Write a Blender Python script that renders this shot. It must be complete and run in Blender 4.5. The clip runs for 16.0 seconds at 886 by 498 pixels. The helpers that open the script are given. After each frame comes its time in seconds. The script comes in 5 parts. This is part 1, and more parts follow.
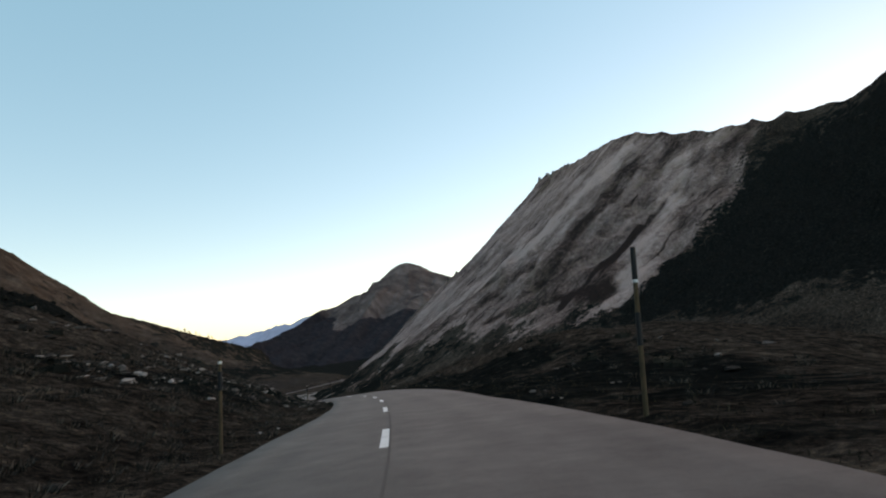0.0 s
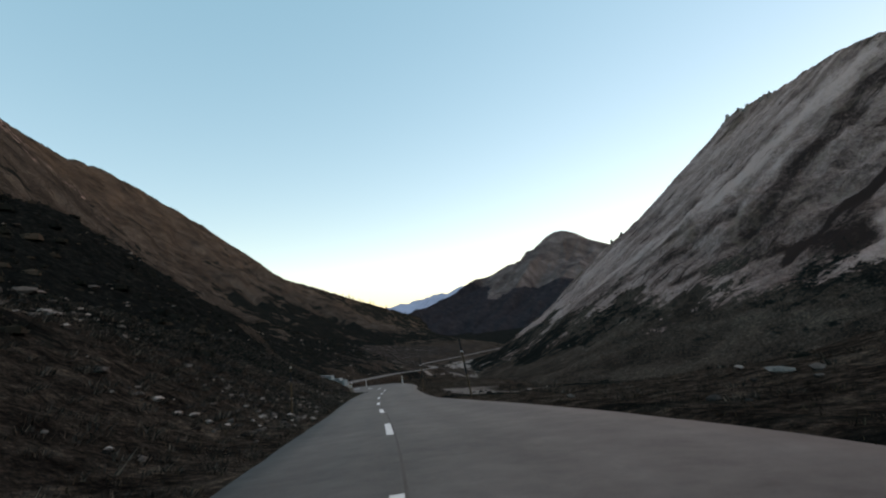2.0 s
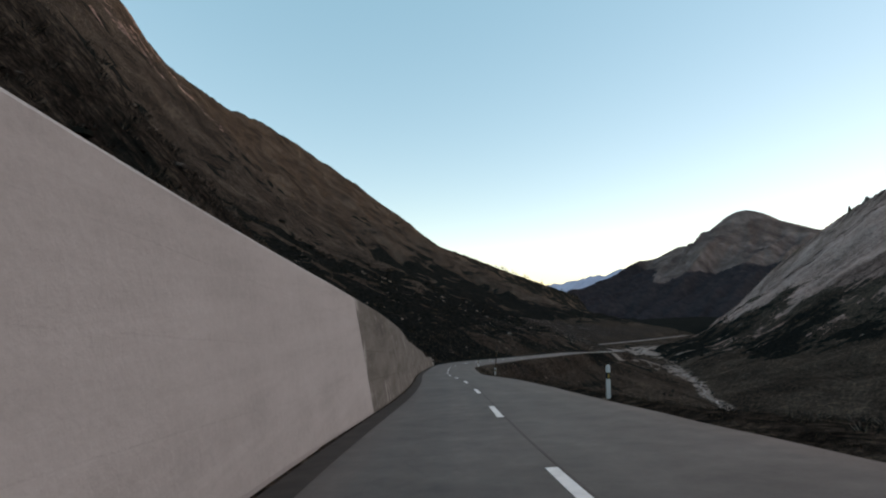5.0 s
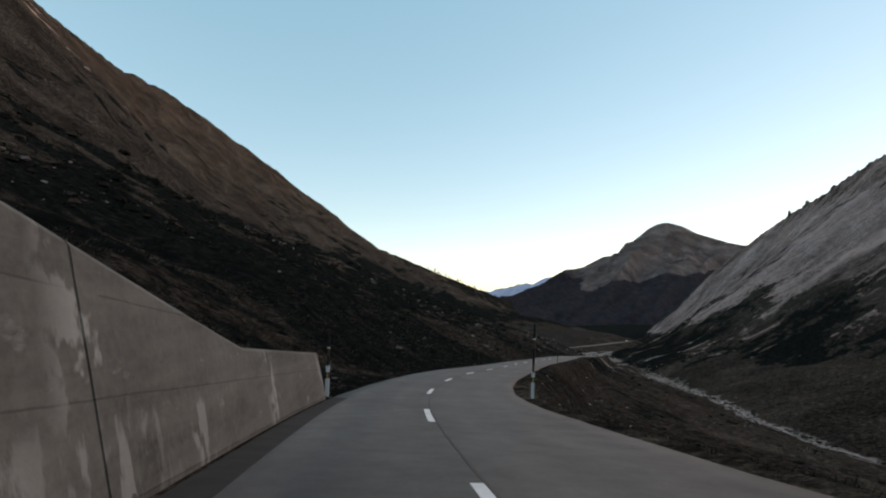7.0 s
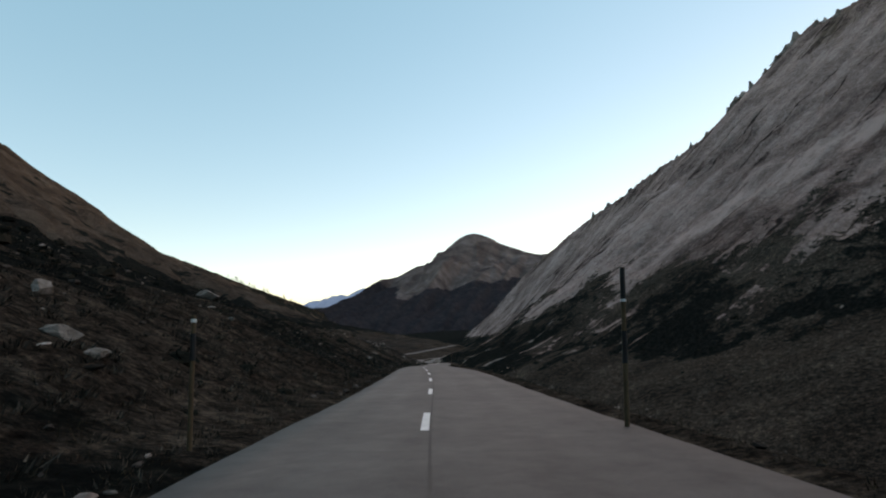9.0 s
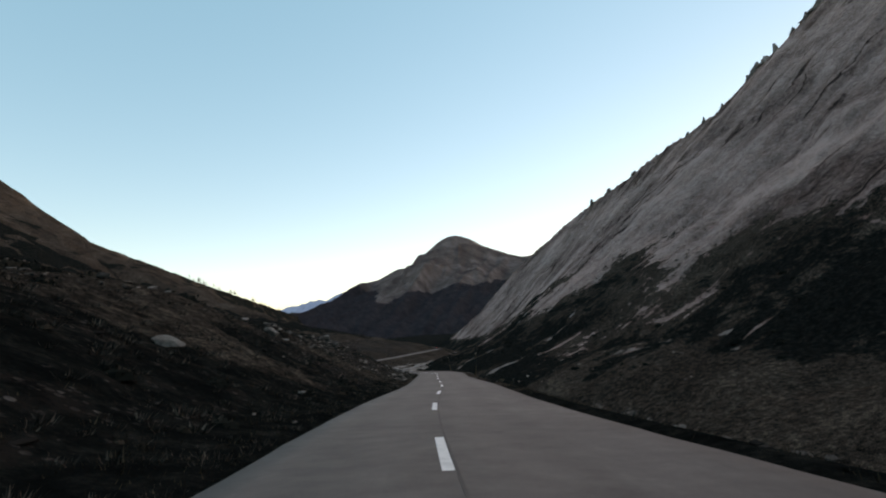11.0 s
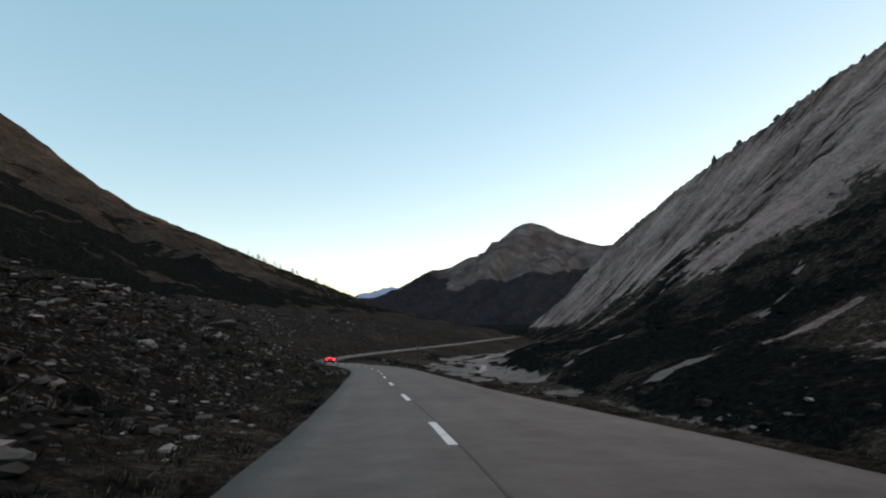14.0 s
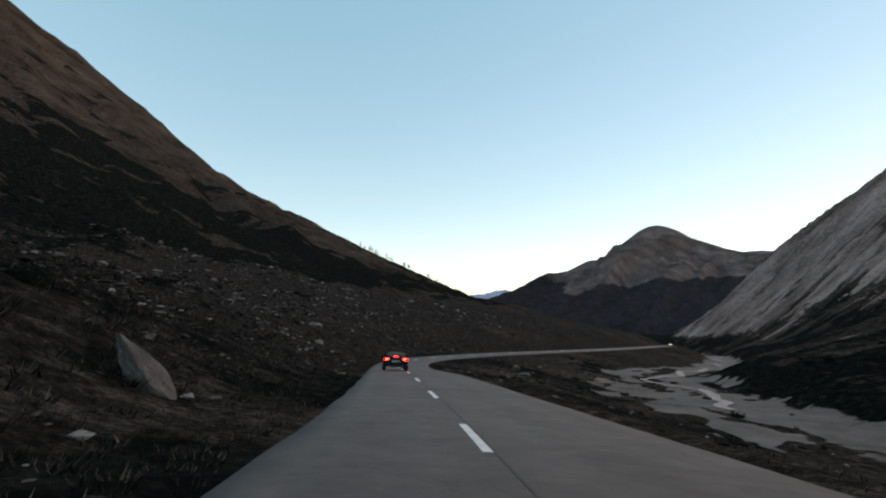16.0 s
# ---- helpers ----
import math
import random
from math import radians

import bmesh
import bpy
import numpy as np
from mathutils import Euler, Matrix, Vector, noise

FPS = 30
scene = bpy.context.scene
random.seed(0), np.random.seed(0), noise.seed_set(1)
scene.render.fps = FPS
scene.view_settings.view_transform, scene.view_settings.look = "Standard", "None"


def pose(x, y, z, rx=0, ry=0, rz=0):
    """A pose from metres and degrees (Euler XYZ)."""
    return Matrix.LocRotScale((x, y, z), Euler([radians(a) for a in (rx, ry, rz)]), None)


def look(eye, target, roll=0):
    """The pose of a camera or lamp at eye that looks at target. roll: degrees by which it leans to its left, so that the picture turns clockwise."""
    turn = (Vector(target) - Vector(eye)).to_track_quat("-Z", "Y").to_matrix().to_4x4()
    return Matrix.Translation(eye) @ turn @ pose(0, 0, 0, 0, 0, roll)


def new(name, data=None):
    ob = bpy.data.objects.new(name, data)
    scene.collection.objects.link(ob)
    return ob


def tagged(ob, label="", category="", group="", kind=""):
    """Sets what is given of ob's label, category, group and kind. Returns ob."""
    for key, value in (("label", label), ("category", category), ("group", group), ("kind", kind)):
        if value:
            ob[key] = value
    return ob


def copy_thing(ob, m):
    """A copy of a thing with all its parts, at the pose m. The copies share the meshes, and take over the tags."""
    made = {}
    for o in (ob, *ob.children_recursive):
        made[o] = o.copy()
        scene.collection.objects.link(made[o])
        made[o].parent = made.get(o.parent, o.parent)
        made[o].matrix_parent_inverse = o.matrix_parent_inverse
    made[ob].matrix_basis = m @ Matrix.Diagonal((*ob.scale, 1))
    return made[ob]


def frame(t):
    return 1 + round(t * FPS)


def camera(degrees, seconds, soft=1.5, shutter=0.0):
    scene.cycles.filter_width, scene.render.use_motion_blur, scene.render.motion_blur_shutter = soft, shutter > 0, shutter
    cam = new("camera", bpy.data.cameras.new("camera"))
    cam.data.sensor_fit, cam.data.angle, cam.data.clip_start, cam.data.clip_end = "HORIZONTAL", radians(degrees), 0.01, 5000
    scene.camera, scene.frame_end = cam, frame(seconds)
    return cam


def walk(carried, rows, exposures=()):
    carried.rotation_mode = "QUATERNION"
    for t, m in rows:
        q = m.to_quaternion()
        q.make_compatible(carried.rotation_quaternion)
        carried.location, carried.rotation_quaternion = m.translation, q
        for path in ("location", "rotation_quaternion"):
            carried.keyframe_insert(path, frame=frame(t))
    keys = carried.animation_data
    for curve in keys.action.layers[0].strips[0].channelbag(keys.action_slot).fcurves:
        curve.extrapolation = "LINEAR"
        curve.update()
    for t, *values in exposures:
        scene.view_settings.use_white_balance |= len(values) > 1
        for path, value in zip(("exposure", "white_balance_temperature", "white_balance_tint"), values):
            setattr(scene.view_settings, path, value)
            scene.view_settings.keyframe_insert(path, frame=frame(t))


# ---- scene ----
cam = camera(79.0, 16.0, soft=2.1)
ROWS = [
    (0.0, 0.11, -0.00, 1.20, 98.95, 4.45, 0.64),
    (0.5, -1.10, 14.22, 0.32, 98.57, 4.77, 3.97),
    (1.0, -3.36, 28.84, -0.73, 97.93, 4.67, 8.64),
    (1.5, -6.69, 43.44, -1.93, 97.27, 4.25, 13.66),
    (2.0, -11.59, 58.05, -3.35, 96.97, 3.56, 16.86),
    (2.5, -17.35, 71.36, -4.85, 96.62, 2.84, 17.94),
    (3.0, -23.95, 86.94, -6.80, 96.08, 2.57, 18.61),
    (3.5, -30.43, 102.41, -8.64, 96.05, 1.74, 20.04),
    (4.0, -38.88, 118.97, -10.54, 95.73, 1.07, 26.79),
    (4.5, -49.78, 134.53, -12.67, 95.46, 0.23, 31.55),
    (5.0, -61.13, 149.14, -14.79, 95.25, -0.33, 32.73),
    (5.5, -71.36, 164.12, -16.84, 95.18, -0.70, 31.75),
    (6.0, -81.23, 178.93, -18.93, 95.27, -1.02, 30.05),
    (6.5, -90.77, 193.69, -20.93, 95.58, -1.40, 28.89),
    (7.0, -100.20, 209.46, -22.87, 96.11, -1.09, 25.11),
    (7.5, -108.28, 226.86, -24.76, 96.60, -0.69, 19.67),
    (8.0, -114.45, 244.57, -26.34, 97.15, -0.11, 12.78),
    (8.5, -118.46, 262.98, -27.71, 97.16, 0.78, 8.20),
    (9.0, -121.41, 280.69, -28.95, 97.38, 1.41, 5.72),
    (9.5, -124.22, 299.51, -30.25, 97.63, 1.82, 5.02),
    (10.0, -127.11, 318.24, -31.51, 97.71, 1.95, 5.07),
    (10.5, -129.80, 336.42, -32.83, 97.78, 2.02, 4.58),
    (11.0, -131.99, 354.71, -34.22, 97.85, 2.08, 3.68),
    (11.5, -133.28, 372.79, -35.60, 97.87, 2.09, 2.86),
    (12.0, -133.86, 390.59, -36.96, 97.79, 2.00, 2.56),
    (12.5, -135.03, 408.33, -38.30, 97.60, 1.79, 3.27),
    (13.0, -137.16, 425.04, -39.51, 97.33, 1.44, 5.86),
    (13.5, -140.29, 441.76, -40.77, 97.01, 0.97, 9.19),
    (14.0, -144.34, 458.29, -42.10, 97.06, 0.26, 11.28),
    (14.5, -149.30, 475.34, -43.48, 97.44, -0.34, 12.94),
    (15.0, -154.96, 492.27, -44.85, 97.63, -1.05, 15.69),
    (15.5, -161.33, 508.79, -46.13, 97.56, -1.72, 19.59),
    (16.0, -169.03, 525.09, -47.41, 97.20, -2.59, 23.08),
]
walk(cam, [(t, pose(x, y, z, rx, ry, rz)) for t, x, y, z, rx, ry, rz in ROWS], exposures=[(0.0, 1.5, 11000, 33), (16.0, 1.5, 11000, 33)])

# ---- world, sun and exposure ----
SUN_AZ, SUN_EL = 45.0, 6.0          # degrees to the right of +y, above the horizon
world = bpy.data.worlds.new("dusk")
scene.world = world
world.use_nodes = True
wn = world.node_tree.nodes
sky = wn.new("ShaderNodeTexSky")
sky.sky_type = "NISHITA"
sky.sun_disc = False
sky.sun_elevation, sky.sun_rotation = radians(SUN_EL), radians(SUN_AZ)
sky.altitude, sky.air_density, sky.dust_density, sky.ozone_density = 2000, 1.0, 0.6, 1.5
wn["Background"].inputs[1].default_value = 0.104
world.node_tree.links.new(sky.outputs[0], wn["Background"].inputs[0])
# a thin even veil of high haze over the whole sky
veil, both = wn.new("ShaderNodeBackground"), wn.new("ShaderNodeAddShader")
veil.inputs[0].default_value, veil.inputs[1].default_value = (0.05, 0.58, 1.0, 1), 0.19
world.node_tree.links.new(wn["Background"].outputs[0], both.inputs[0])
world.node_tree.links.new(veil.outputs[0], both.inputs[1])
world.node_tree.links.new(both.outputs[0], wn["World Output"].inputs[0])
# broad warm afterglow above the ridges: a fill lamp added to warm the ground
sun = new("sun", bpy.data.lights.new("sun", "SUN"))
sun.data.energy, sun.data.angle, sun.data.color = 0.42, radians(110), (1.0, 0.65, 0.50)
sun.matrix_world = look((0, 0, 300), (-math.sin(radians(SUN_AZ)) * 100, -math.cos(radians(SUN_AZ)) * 100, 300 - 100 * math.tan(radians(SUN_EL + 27.5))))

# ---- small tools ----
RNG = np.random.default_rng(11)
TABLE = RNG.random((256, 256))


def vnoise(x, y):
    """Smooth value noise in -1..1."""
    xi, yi = np.floor(x).astype(int), np.floor(y).astype(int)
    fx, fy = x - xi, y - yi
    fx, fy = fx * fx * (3 - 2 * fx), fy * fy * (3 - 2 * fy)
    a, b = TABLE[xi % 256, yi % 256], TABLE[(xi + 1) % 256, yi % 256]
    c, d = TABLE[xi % 256, (yi + 1) % 256], TABLE[(xi + 1) % 256, (yi + 1) % 256]
    return 2 * ((a * (1 - fx) + b * fx) * (1 - fy) + (c * (1 - fx) + d * fx) * fy) - 1


def fbm(x, y, octaves=4):
    total, amp = 0, 0.5
    for k in range(octaves):
        total = total + amp * vnoise(x * 2 ** k + 17.3 * k, y * 2 ** k - 9.1 * k)
        amp *= 0.5
    return total


def ridged(x, y, octaves=4):
    total, amp = 0, 0.5
    for k in range(octaves):
        total = total + amp * (1 - np.abs(vnoise(x * 2 ** k + 5.7 * k, y * 2 ** k + 3.9 * k)) * 2)
        amp *= 0.5
    return total


def ss(a, b, x):
    t = np.clip((x - a) / (b - a), 0, 1)
    return t * t * (3 - 2 * t)


def spline(x, y, xq):
    """Natural cubic spline through the rows y at x."""
    x, y = np.array(x, float), np.array(y, float)
    n, h = len(x), np.diff(x)
    a, r = np.eye(n), np.zeros(y.shape)
    for i in range(1, n - 1):
        a[i, i - 1:i + 2] = h[i - 1], 2 * (h[i - 1] + h[i]), h[i]
        r[i] = 6 * ((y[i + 1] - y[i]) / h[i] - (y[i] - y[i - 1]) / h[i - 1])
    m = np.linalg.solve(a, r)
    i = np.clip(np.searchsorted(x, xq, side="right") - 1, 0, n - 2)
    u, v = ((x[i + 1] - xq) / h[i])[:, None], ((xq - x[i]) / h[i])[:, None]
    return u * y[i] + v * y[i + 1] + ((u ** 3 - u) * m[i] + (v ** 3 - v) * m[i + 1]) * (h[i] ** 2)[:, None] / 6


def part(name, bm, material, parent=None, label="", smooth=False):
    """Links a bmesh as one mesh object, under a thing or a part."""
    me = bpy.data.meshes.new(name)
    bm.to_mesh(me)
    bm.free()
    me.materials.append(material)
    if smooth:
        me.polygons.foreach_set("use_smooth", [True] * len(me.polygons))
    ob = new(name, me)
    if parent is not None:
        ob.parent = parent
    if label:
        ob["label"] = label
    return ob


def sheet_mesh(name, verts, faces, material, smooth=True):
    me = bpy.data.meshes.new(name)
    me.from_pydata(verts, [], faces)
    me.materials.append(material)
    if smooth:
        me.polygons.foreach_set("use_smooth", [True] * len(me.polygons))
    me.update()
    return me


def box(bm, x0, x1, y0, y1, z0, z1, bevel=0.0):
    m = Matrix.Translation(((x0 + x1) / 2, (y0 + y1) / 2, (z0 + z1) / 2)) @ Matrix.Diagonal((x1 - x0, y1 - y0, z1 - z0, 1))
    made = bmesh.ops.create_cube(bm, size=1, matrix=m)["verts"]
    if bevel:
        edges = list({e for v in made for e in v.link_edges})
        bmesh.ops.bevel(bm, geom=edges, offset=bevel, segments=2, affect="EDGES")
    return bm


def rod(bm, r0, r1, z0, z1, sides=10):
    bmesh.ops.create_cone(bm, cap_ends=True, segments=sides, radius1=r0, radius2=r1, depth=z1 - z0,
                          matrix=Matrix.Translation((0, 0, (z0 + z1) / 2)))
    return bm


# ---- materials ----
def shader(name, rough=0.9, metal=0.0, spec=0.3):
    m = bpy.data.materials.new(name)
    m.use_nodes = True
    b = m.node_tree.nodes["Principled BSDF"]
    b.inputs["Roughness"].default_value = rough
    b.inputs["Metallic"].default_value = metal
    b.inputs["Specular IOR Level"].default_value = spec
    return m, m.node_tree.nodes, m.node_tree.links, b


def coords(nodes, links, scale=(1, 1, 1), kind="Object"):
    c = nodes.new("ShaderNodeTexCoord")
    mp = nodes.new("ShaderNodeMapping")
    mp.inputs["Scale"].default_value = scale
    links.new(c.outputs[kind], mp.inputs["Vector"])
    return mp.outputs[0]


def noise_of(nodes, links, vec, scale, detail=4.0, rough=0.6, distort=0.0):
    n = nodes.new("ShaderNodeTexNoise")
    n.inputs["Scale"].default_value, n.inputs["Detail"].default_value = scale, detail
    n.inputs["Roughness"].default_value, n.inputs["Distortion"].default_value = rough, distort
    links.new(vec, n.inputs["Vector"])
    return n.outputs["Fac"]


def ramp_of(nodes, links, fac, stops):
    r = nodes.new("ShaderNodeValToRGB")
    e = r.color_ramp.elements
    while len(e) < len(stops):
        e.new(0.5)
    for el, (p, c) in zip(e, stops):
        el.position, el.color = p, (*c, 1)
    links.new(fac, r.inputs["Fac"])
    return r.outputs["Color"]


def mixed(nodes, links, fac, a, b):
    m = nodes.new("ShaderNodeMix")
    m.data_type = "RGBA"
    for value, socket in ((fac, m.inputs[0]), (a, m.inputs[6]), (b, m.inputs[7])):
        if isinstance(value, (int, float)):
            socket.default_value = value
        elif isinstance(value, tuple):
            socket.default_value = (*value, 1)
        else:
            links.new(value, socket)
    return m.outputs[2]


def maths(nodes, links, op, a, b=0.0, c=0.0):
    m = nodes.new("ShaderNodeMath")
    m.operation = op
    for i, v in enumerate((a, b, c)):
        if isinstance(v, (int, float)):
            m.inputs[i].default_value = v
        else:
            links.new(v, m.inputs[i])
    return m.outputs[0]


def bumped(nodes, links, b, height, strength, distance):
    n = nodes.new("ShaderNodeBump")
    n.inputs["Strength"].default_value, n.inputs["Distance"].default_value = strength, distance
    links.new(height, n.inputs["Height"])
    links.new(n.outputs[0], b.inputs["Normal"])


def grainy(name, stops, scale, fine, rough=0.9, bump=0.4, dist=0.02, metal=0.0, spec=0.3, random_tone=0.0):
    """A surface with large patches and fine grain of its own colours."""
    m, nodes, links, b = shader(name, rough, metal, spec)
    vec = coords(nodes, links)
    big = noise_of(nodes, links, vec, scale, 5)
    small = noise_of(nodes, links, vec, fine, 3, 0.7)
    fac = maths(nodes, links, "ADD", maths(nodes, links, "MULTIPLY", big, 0.65), maths(nodes, links, "MULTIPLY", small, 0.35))
    if random_tone:
        info = nodes.new("ShaderNodeObjectInfo")
        fac = maths(nodes, links, "ADD", fac, maths(nodes, links, "MULTIPLY", maths(nodes, links, "SUBTRACT", info.outputs["Random"], 0.5), random_tone))
    links.new(ramp_of(nodes, links, fac, stops), b.inputs["Base Color"])
    bumped(nodes, links, b, small, bump, dist)
    return m


def ground_material():
    m, nodes, links, b = shader("alpine_ground", 1.0, 0, 0.0)
    vec = coords(nodes, links)

    def attr(name):
        a = nodes.new("ShaderNodeAttribute")
        a.attribute_name = name
        return a.outputs["Fac"]

    def op(kind, a, c=0.0, e=0.0):
        return maths(nodes, links, kind, a, c, e)

    def about(n, gain):
        return op("MULTIPLY", op("SUBTRACT", n, 0.5), gain)

    run, out = attr("run"), attr("out")
    sway = noise_of(nodes, links, vec, 0.02, 4, 0.6)

    def slope(along, down, detail=5.0, rough=0.6, wander=14.0):
        """Noise drawn out down the slope: so many waves a metre along the valley and down the flank."""
        c = nodes.new("ShaderNodeCombineXYZ")
        links.new(op("MULTIPLY", op("ADD", run, about(sway, wander)), along), c.inputs[0])
        links.new(op("MULTIPLY", out, down), c.inputs[1])
        return noise_of(nodes, links, c.outputs[0], 1.0, detail, rough)

    def edge(fac, lo, hi):
        r = nodes.new("ShaderNodeMapRange")
        r.interpolation_type = "SMOOTHSTEP"
        r.inputs["From Min"].default_value, r.inputs["From Max"].default_value = lo, hi
        links.new(fac, r.inputs["Value"])
        return r.outputs[0]

    def zone(name, scale, spread, more=None):
        n = noise_of(nodes, links, vec, scale, 8, 0.72)
        t = op("ADD", attr(name), about(n, spread))
        if more is not None:
            t = op("ADD", t, more)
        return edge(t, 0.42, 0.58)

    tuft = noise_of(nodes, links, vec, 0.9, 6, 0.7)
    hill = noise_of(nodes, links, vec, 0.035, 6, 0.65, 0.6)
    fine = noise_of(nodes, links, vec, 5.0, 4, 0.7)
    drawn = slope(0.028, 0.075, 6, 0.7, 10.0)
    turf = op("ADD", op("ADD", op("MULTIPLY", tuft, 0.42), op("MULTIPLY", hill, 0.28)), op("ADD", op("MULTIPLY", fine, 0.26), op("MULTIPLY", drawn, 0.04)))
    grass = ramp_of(nodes, links, turf, [(0.40, (0.012, 0.0102, 0.0092)), (0.465, (0.027, 0.022, 0.0185)), (0.525, (0.056, 0.0455, 0.0375)), (0.61, (0.115, 0.096, 0.078))])
    shrub = ramp_of(nodes, links, op("ADD", op("MULTIPLY", tuft, 0.65), op("MULTIPLY", fine, 0.35)), [(0.36, (0.0050, 0.0066, 0.0066)), (0.50, (0.0105, 0.0126, 0.0118)), (0.58, (0.022, 0.0235, 0.021)), (0.70, (0.050, 0.047, 0.041))])
    # scree and rock: patches, streaks down the fall line, thin clefts
    stone = noise_of(nodes, links, vec, 0.25, 8, 0.75)
    grit = noise_of(nodes, links, vec, 0.8, 5, 0.8)
    patch = noise_of(nodes, links, vec, 0.016, 6, 0.6, 0.8)
    wide, thin = slope(0.040, 0.0035, 4, 0.55), slope(0.17, 0.010, 5, 0.65)
    cleft_at = op("ABSOLUTE", op("SUBTRACT", slope(0.035, 0.0045, 3, 0.5, 26.0), 0.5))
    cleft = op("MULTIPLY", op("SUBTRACT", 1.0, edge(cleft_at, 0.002, 0.016)), edge(noise_of(nodes, links, vec, 0.014, 3, 0.5), 0.47, 0.58))
    broken = noise_of(nodes, links, coords(nodes, links, (0.03, 0.06, 0.03)), 1.0, 9, 0.75, 0.4)
    fold = noise_of(nodes, links, coords(nodes, links, (0.020, 0.028, 0.016)), 1.0, 8, 0.66, 2.2)
    tone = op("ADD", 0.475, op("ADD", op("ADD", about(stone, 0.60), about(grit, 0.70)), op("ADD", about(wide, 0.50), about(thin, 0.30))))
    tone = op("ADD", tone, op("ADD", about(patch, 0.65), op("MULTIPLY", op("SUBTRACT", attr("rib"), 0.5), 0.16)))
    crag = attr("crag")
    tone = op("SUBTRACT", tone, op("MULTIPLY", op("MULTIPLY", crag, 1.0), op("SUBTRACT", broken, 0.36)))
    tone = op("ADD", tone, op("MULTIPLY", crag, about(fold, 1.1)))
    tone = op("SUBTRACT", tone, op("MULTIPLY", cleft, 0.30))
    scree = ramp_of(nodes, links, tone, [(0.14, (0.039, 0.0265, 0.024)), (0.30, (0.142, 0.095, 0.084)), (0.45, (0.283, 0.194, 0.174)), (0.64, (0.493, 0.350, 0.315))])
    rust = edge(noise_of(nodes, links, vec, 0.03, 6, 0.65, 1.0), 0.52, 0.66)
    scree = mixed(nodes, links, op("MULTIPLY", rust, op("ADD", 0.12, op("MULTIPLY", crag, 0.7))), scree, mixed(nodes, links, fold, (0.10, 0.062, 0.044), (0.36, 0.27, 0.215)))
    gravel = mixed(nodes, links, fine, (0.125, 0.110, 0.100), (0.39, 0.348, 0.32))
    gravel = mixed(nodes, links, 0.6, gravel, ramp_of(nodes, links, op("ADD", op("MULTIPLY", stone, 0.5), op("MULTIPLY", noise_of(nodes, links, vec, 0.09, 5, 0.6), 0.5)), [(0.36, (0.070, 0.060, 0.053)), (0.46, (0.215, 0.188, 0.170)), (0.66, (0.41, 0.362, 0.332))]))
    stones = nodes.new("ShaderNodeTexVoronoi")
    stones.inputs["Scale"].default_value = 5.0
    links.new(vec, stones.inputs["Vector"])
    single = nodes.new("ShaderNodeSeparateColor")
    links.new(stones.outputs["Color"], single.inputs[0])
    gap = ramp_of(nodes, links, stones.outputs["Distance"], [(0.36, (1, 1, 1)), (0.52, (0.2, 0.2, 0.2))])
    talus = ramp_of(nodes, links, op("MULTIPLY", single.outputs[0], gap), [(0.22, (0.030, 0.0255, 0.0225)), (0.55, (0.066, 0.057, 0.051)), (0.84, (0.130, 0.113, 0.103)), (1.0, (0.23, 0.203, 0.187))])
    # clods, dead stalks and gaps between the tufts
    clod = op("ADD", op("MULTIPLY", noise_of(nodes, links, vec, 9.0, 5, 0.8), 0.55), op("MULTIPLY", noise_of(nodes, links, vec, 2.1, 4, 0.7), 0.45))
    lit = nodes.new("ShaderNodeMix")
    lit.data_type, lit.blend_type = "RGBA", "MULTIPLY"
    lit.inputs[0].default_value = 1.0
    links.new(grass, lit.inputs[6])
    links.new(ramp_of(nodes, links, clod, [(0.38, (0.40, 0.41, 0.42)), (0.47, (0.90, 0.91, 0.92)), (0.54, (1.45, 1.44, 1.42)), (0.63, (2.9, 2.75, 2.6))]), lit.inputs[7])
    col = mixed(nodes, links, zone("shrub", 0.18, 1.05, about(drawn, 0.55)), lit.outputs[2], shrub)
    col = mixed(nodes, links, zone("scree", 0.30, 1.5, op("ADD", about(thin, 0.7), about(wide, 0.5))), col, scree)
    col = mixed(nodes, links, zone("rubble", 0.66, 0.9), col, talus)
    col = mixed(nodes, links, zone("gravel", 0.30, 1.1), col, gravel)
    links.new(col, b.inputs["Base Color"])
    rise = op("ADD", op("ADD", tuft, op("MULTIPLY", stone, 1.5)), op("MULTIPLY", broken, 3.0))
    bumped(nodes, links, b, op("ADD", op("ADD", rise, op("MULTIPLY", thin, 0.8)), op("SUBTRACT", op("MULTIPLY", clod, 0.7), op("MULTIPLY", cleft, 1.5))), 0.9, 0.6)
    return m


M_GROUND = ground_material()
M_ROCK = grainy("grey_rock", [(0.3, (0.05, 0.043, 0.037)), (0.5, (0.13, 0.115, 0.10)), (0.7, (0.27, 0.245, 0.222))], 1.2, 14, 0.92, 0.6, 0.03, random_tone=0.35)


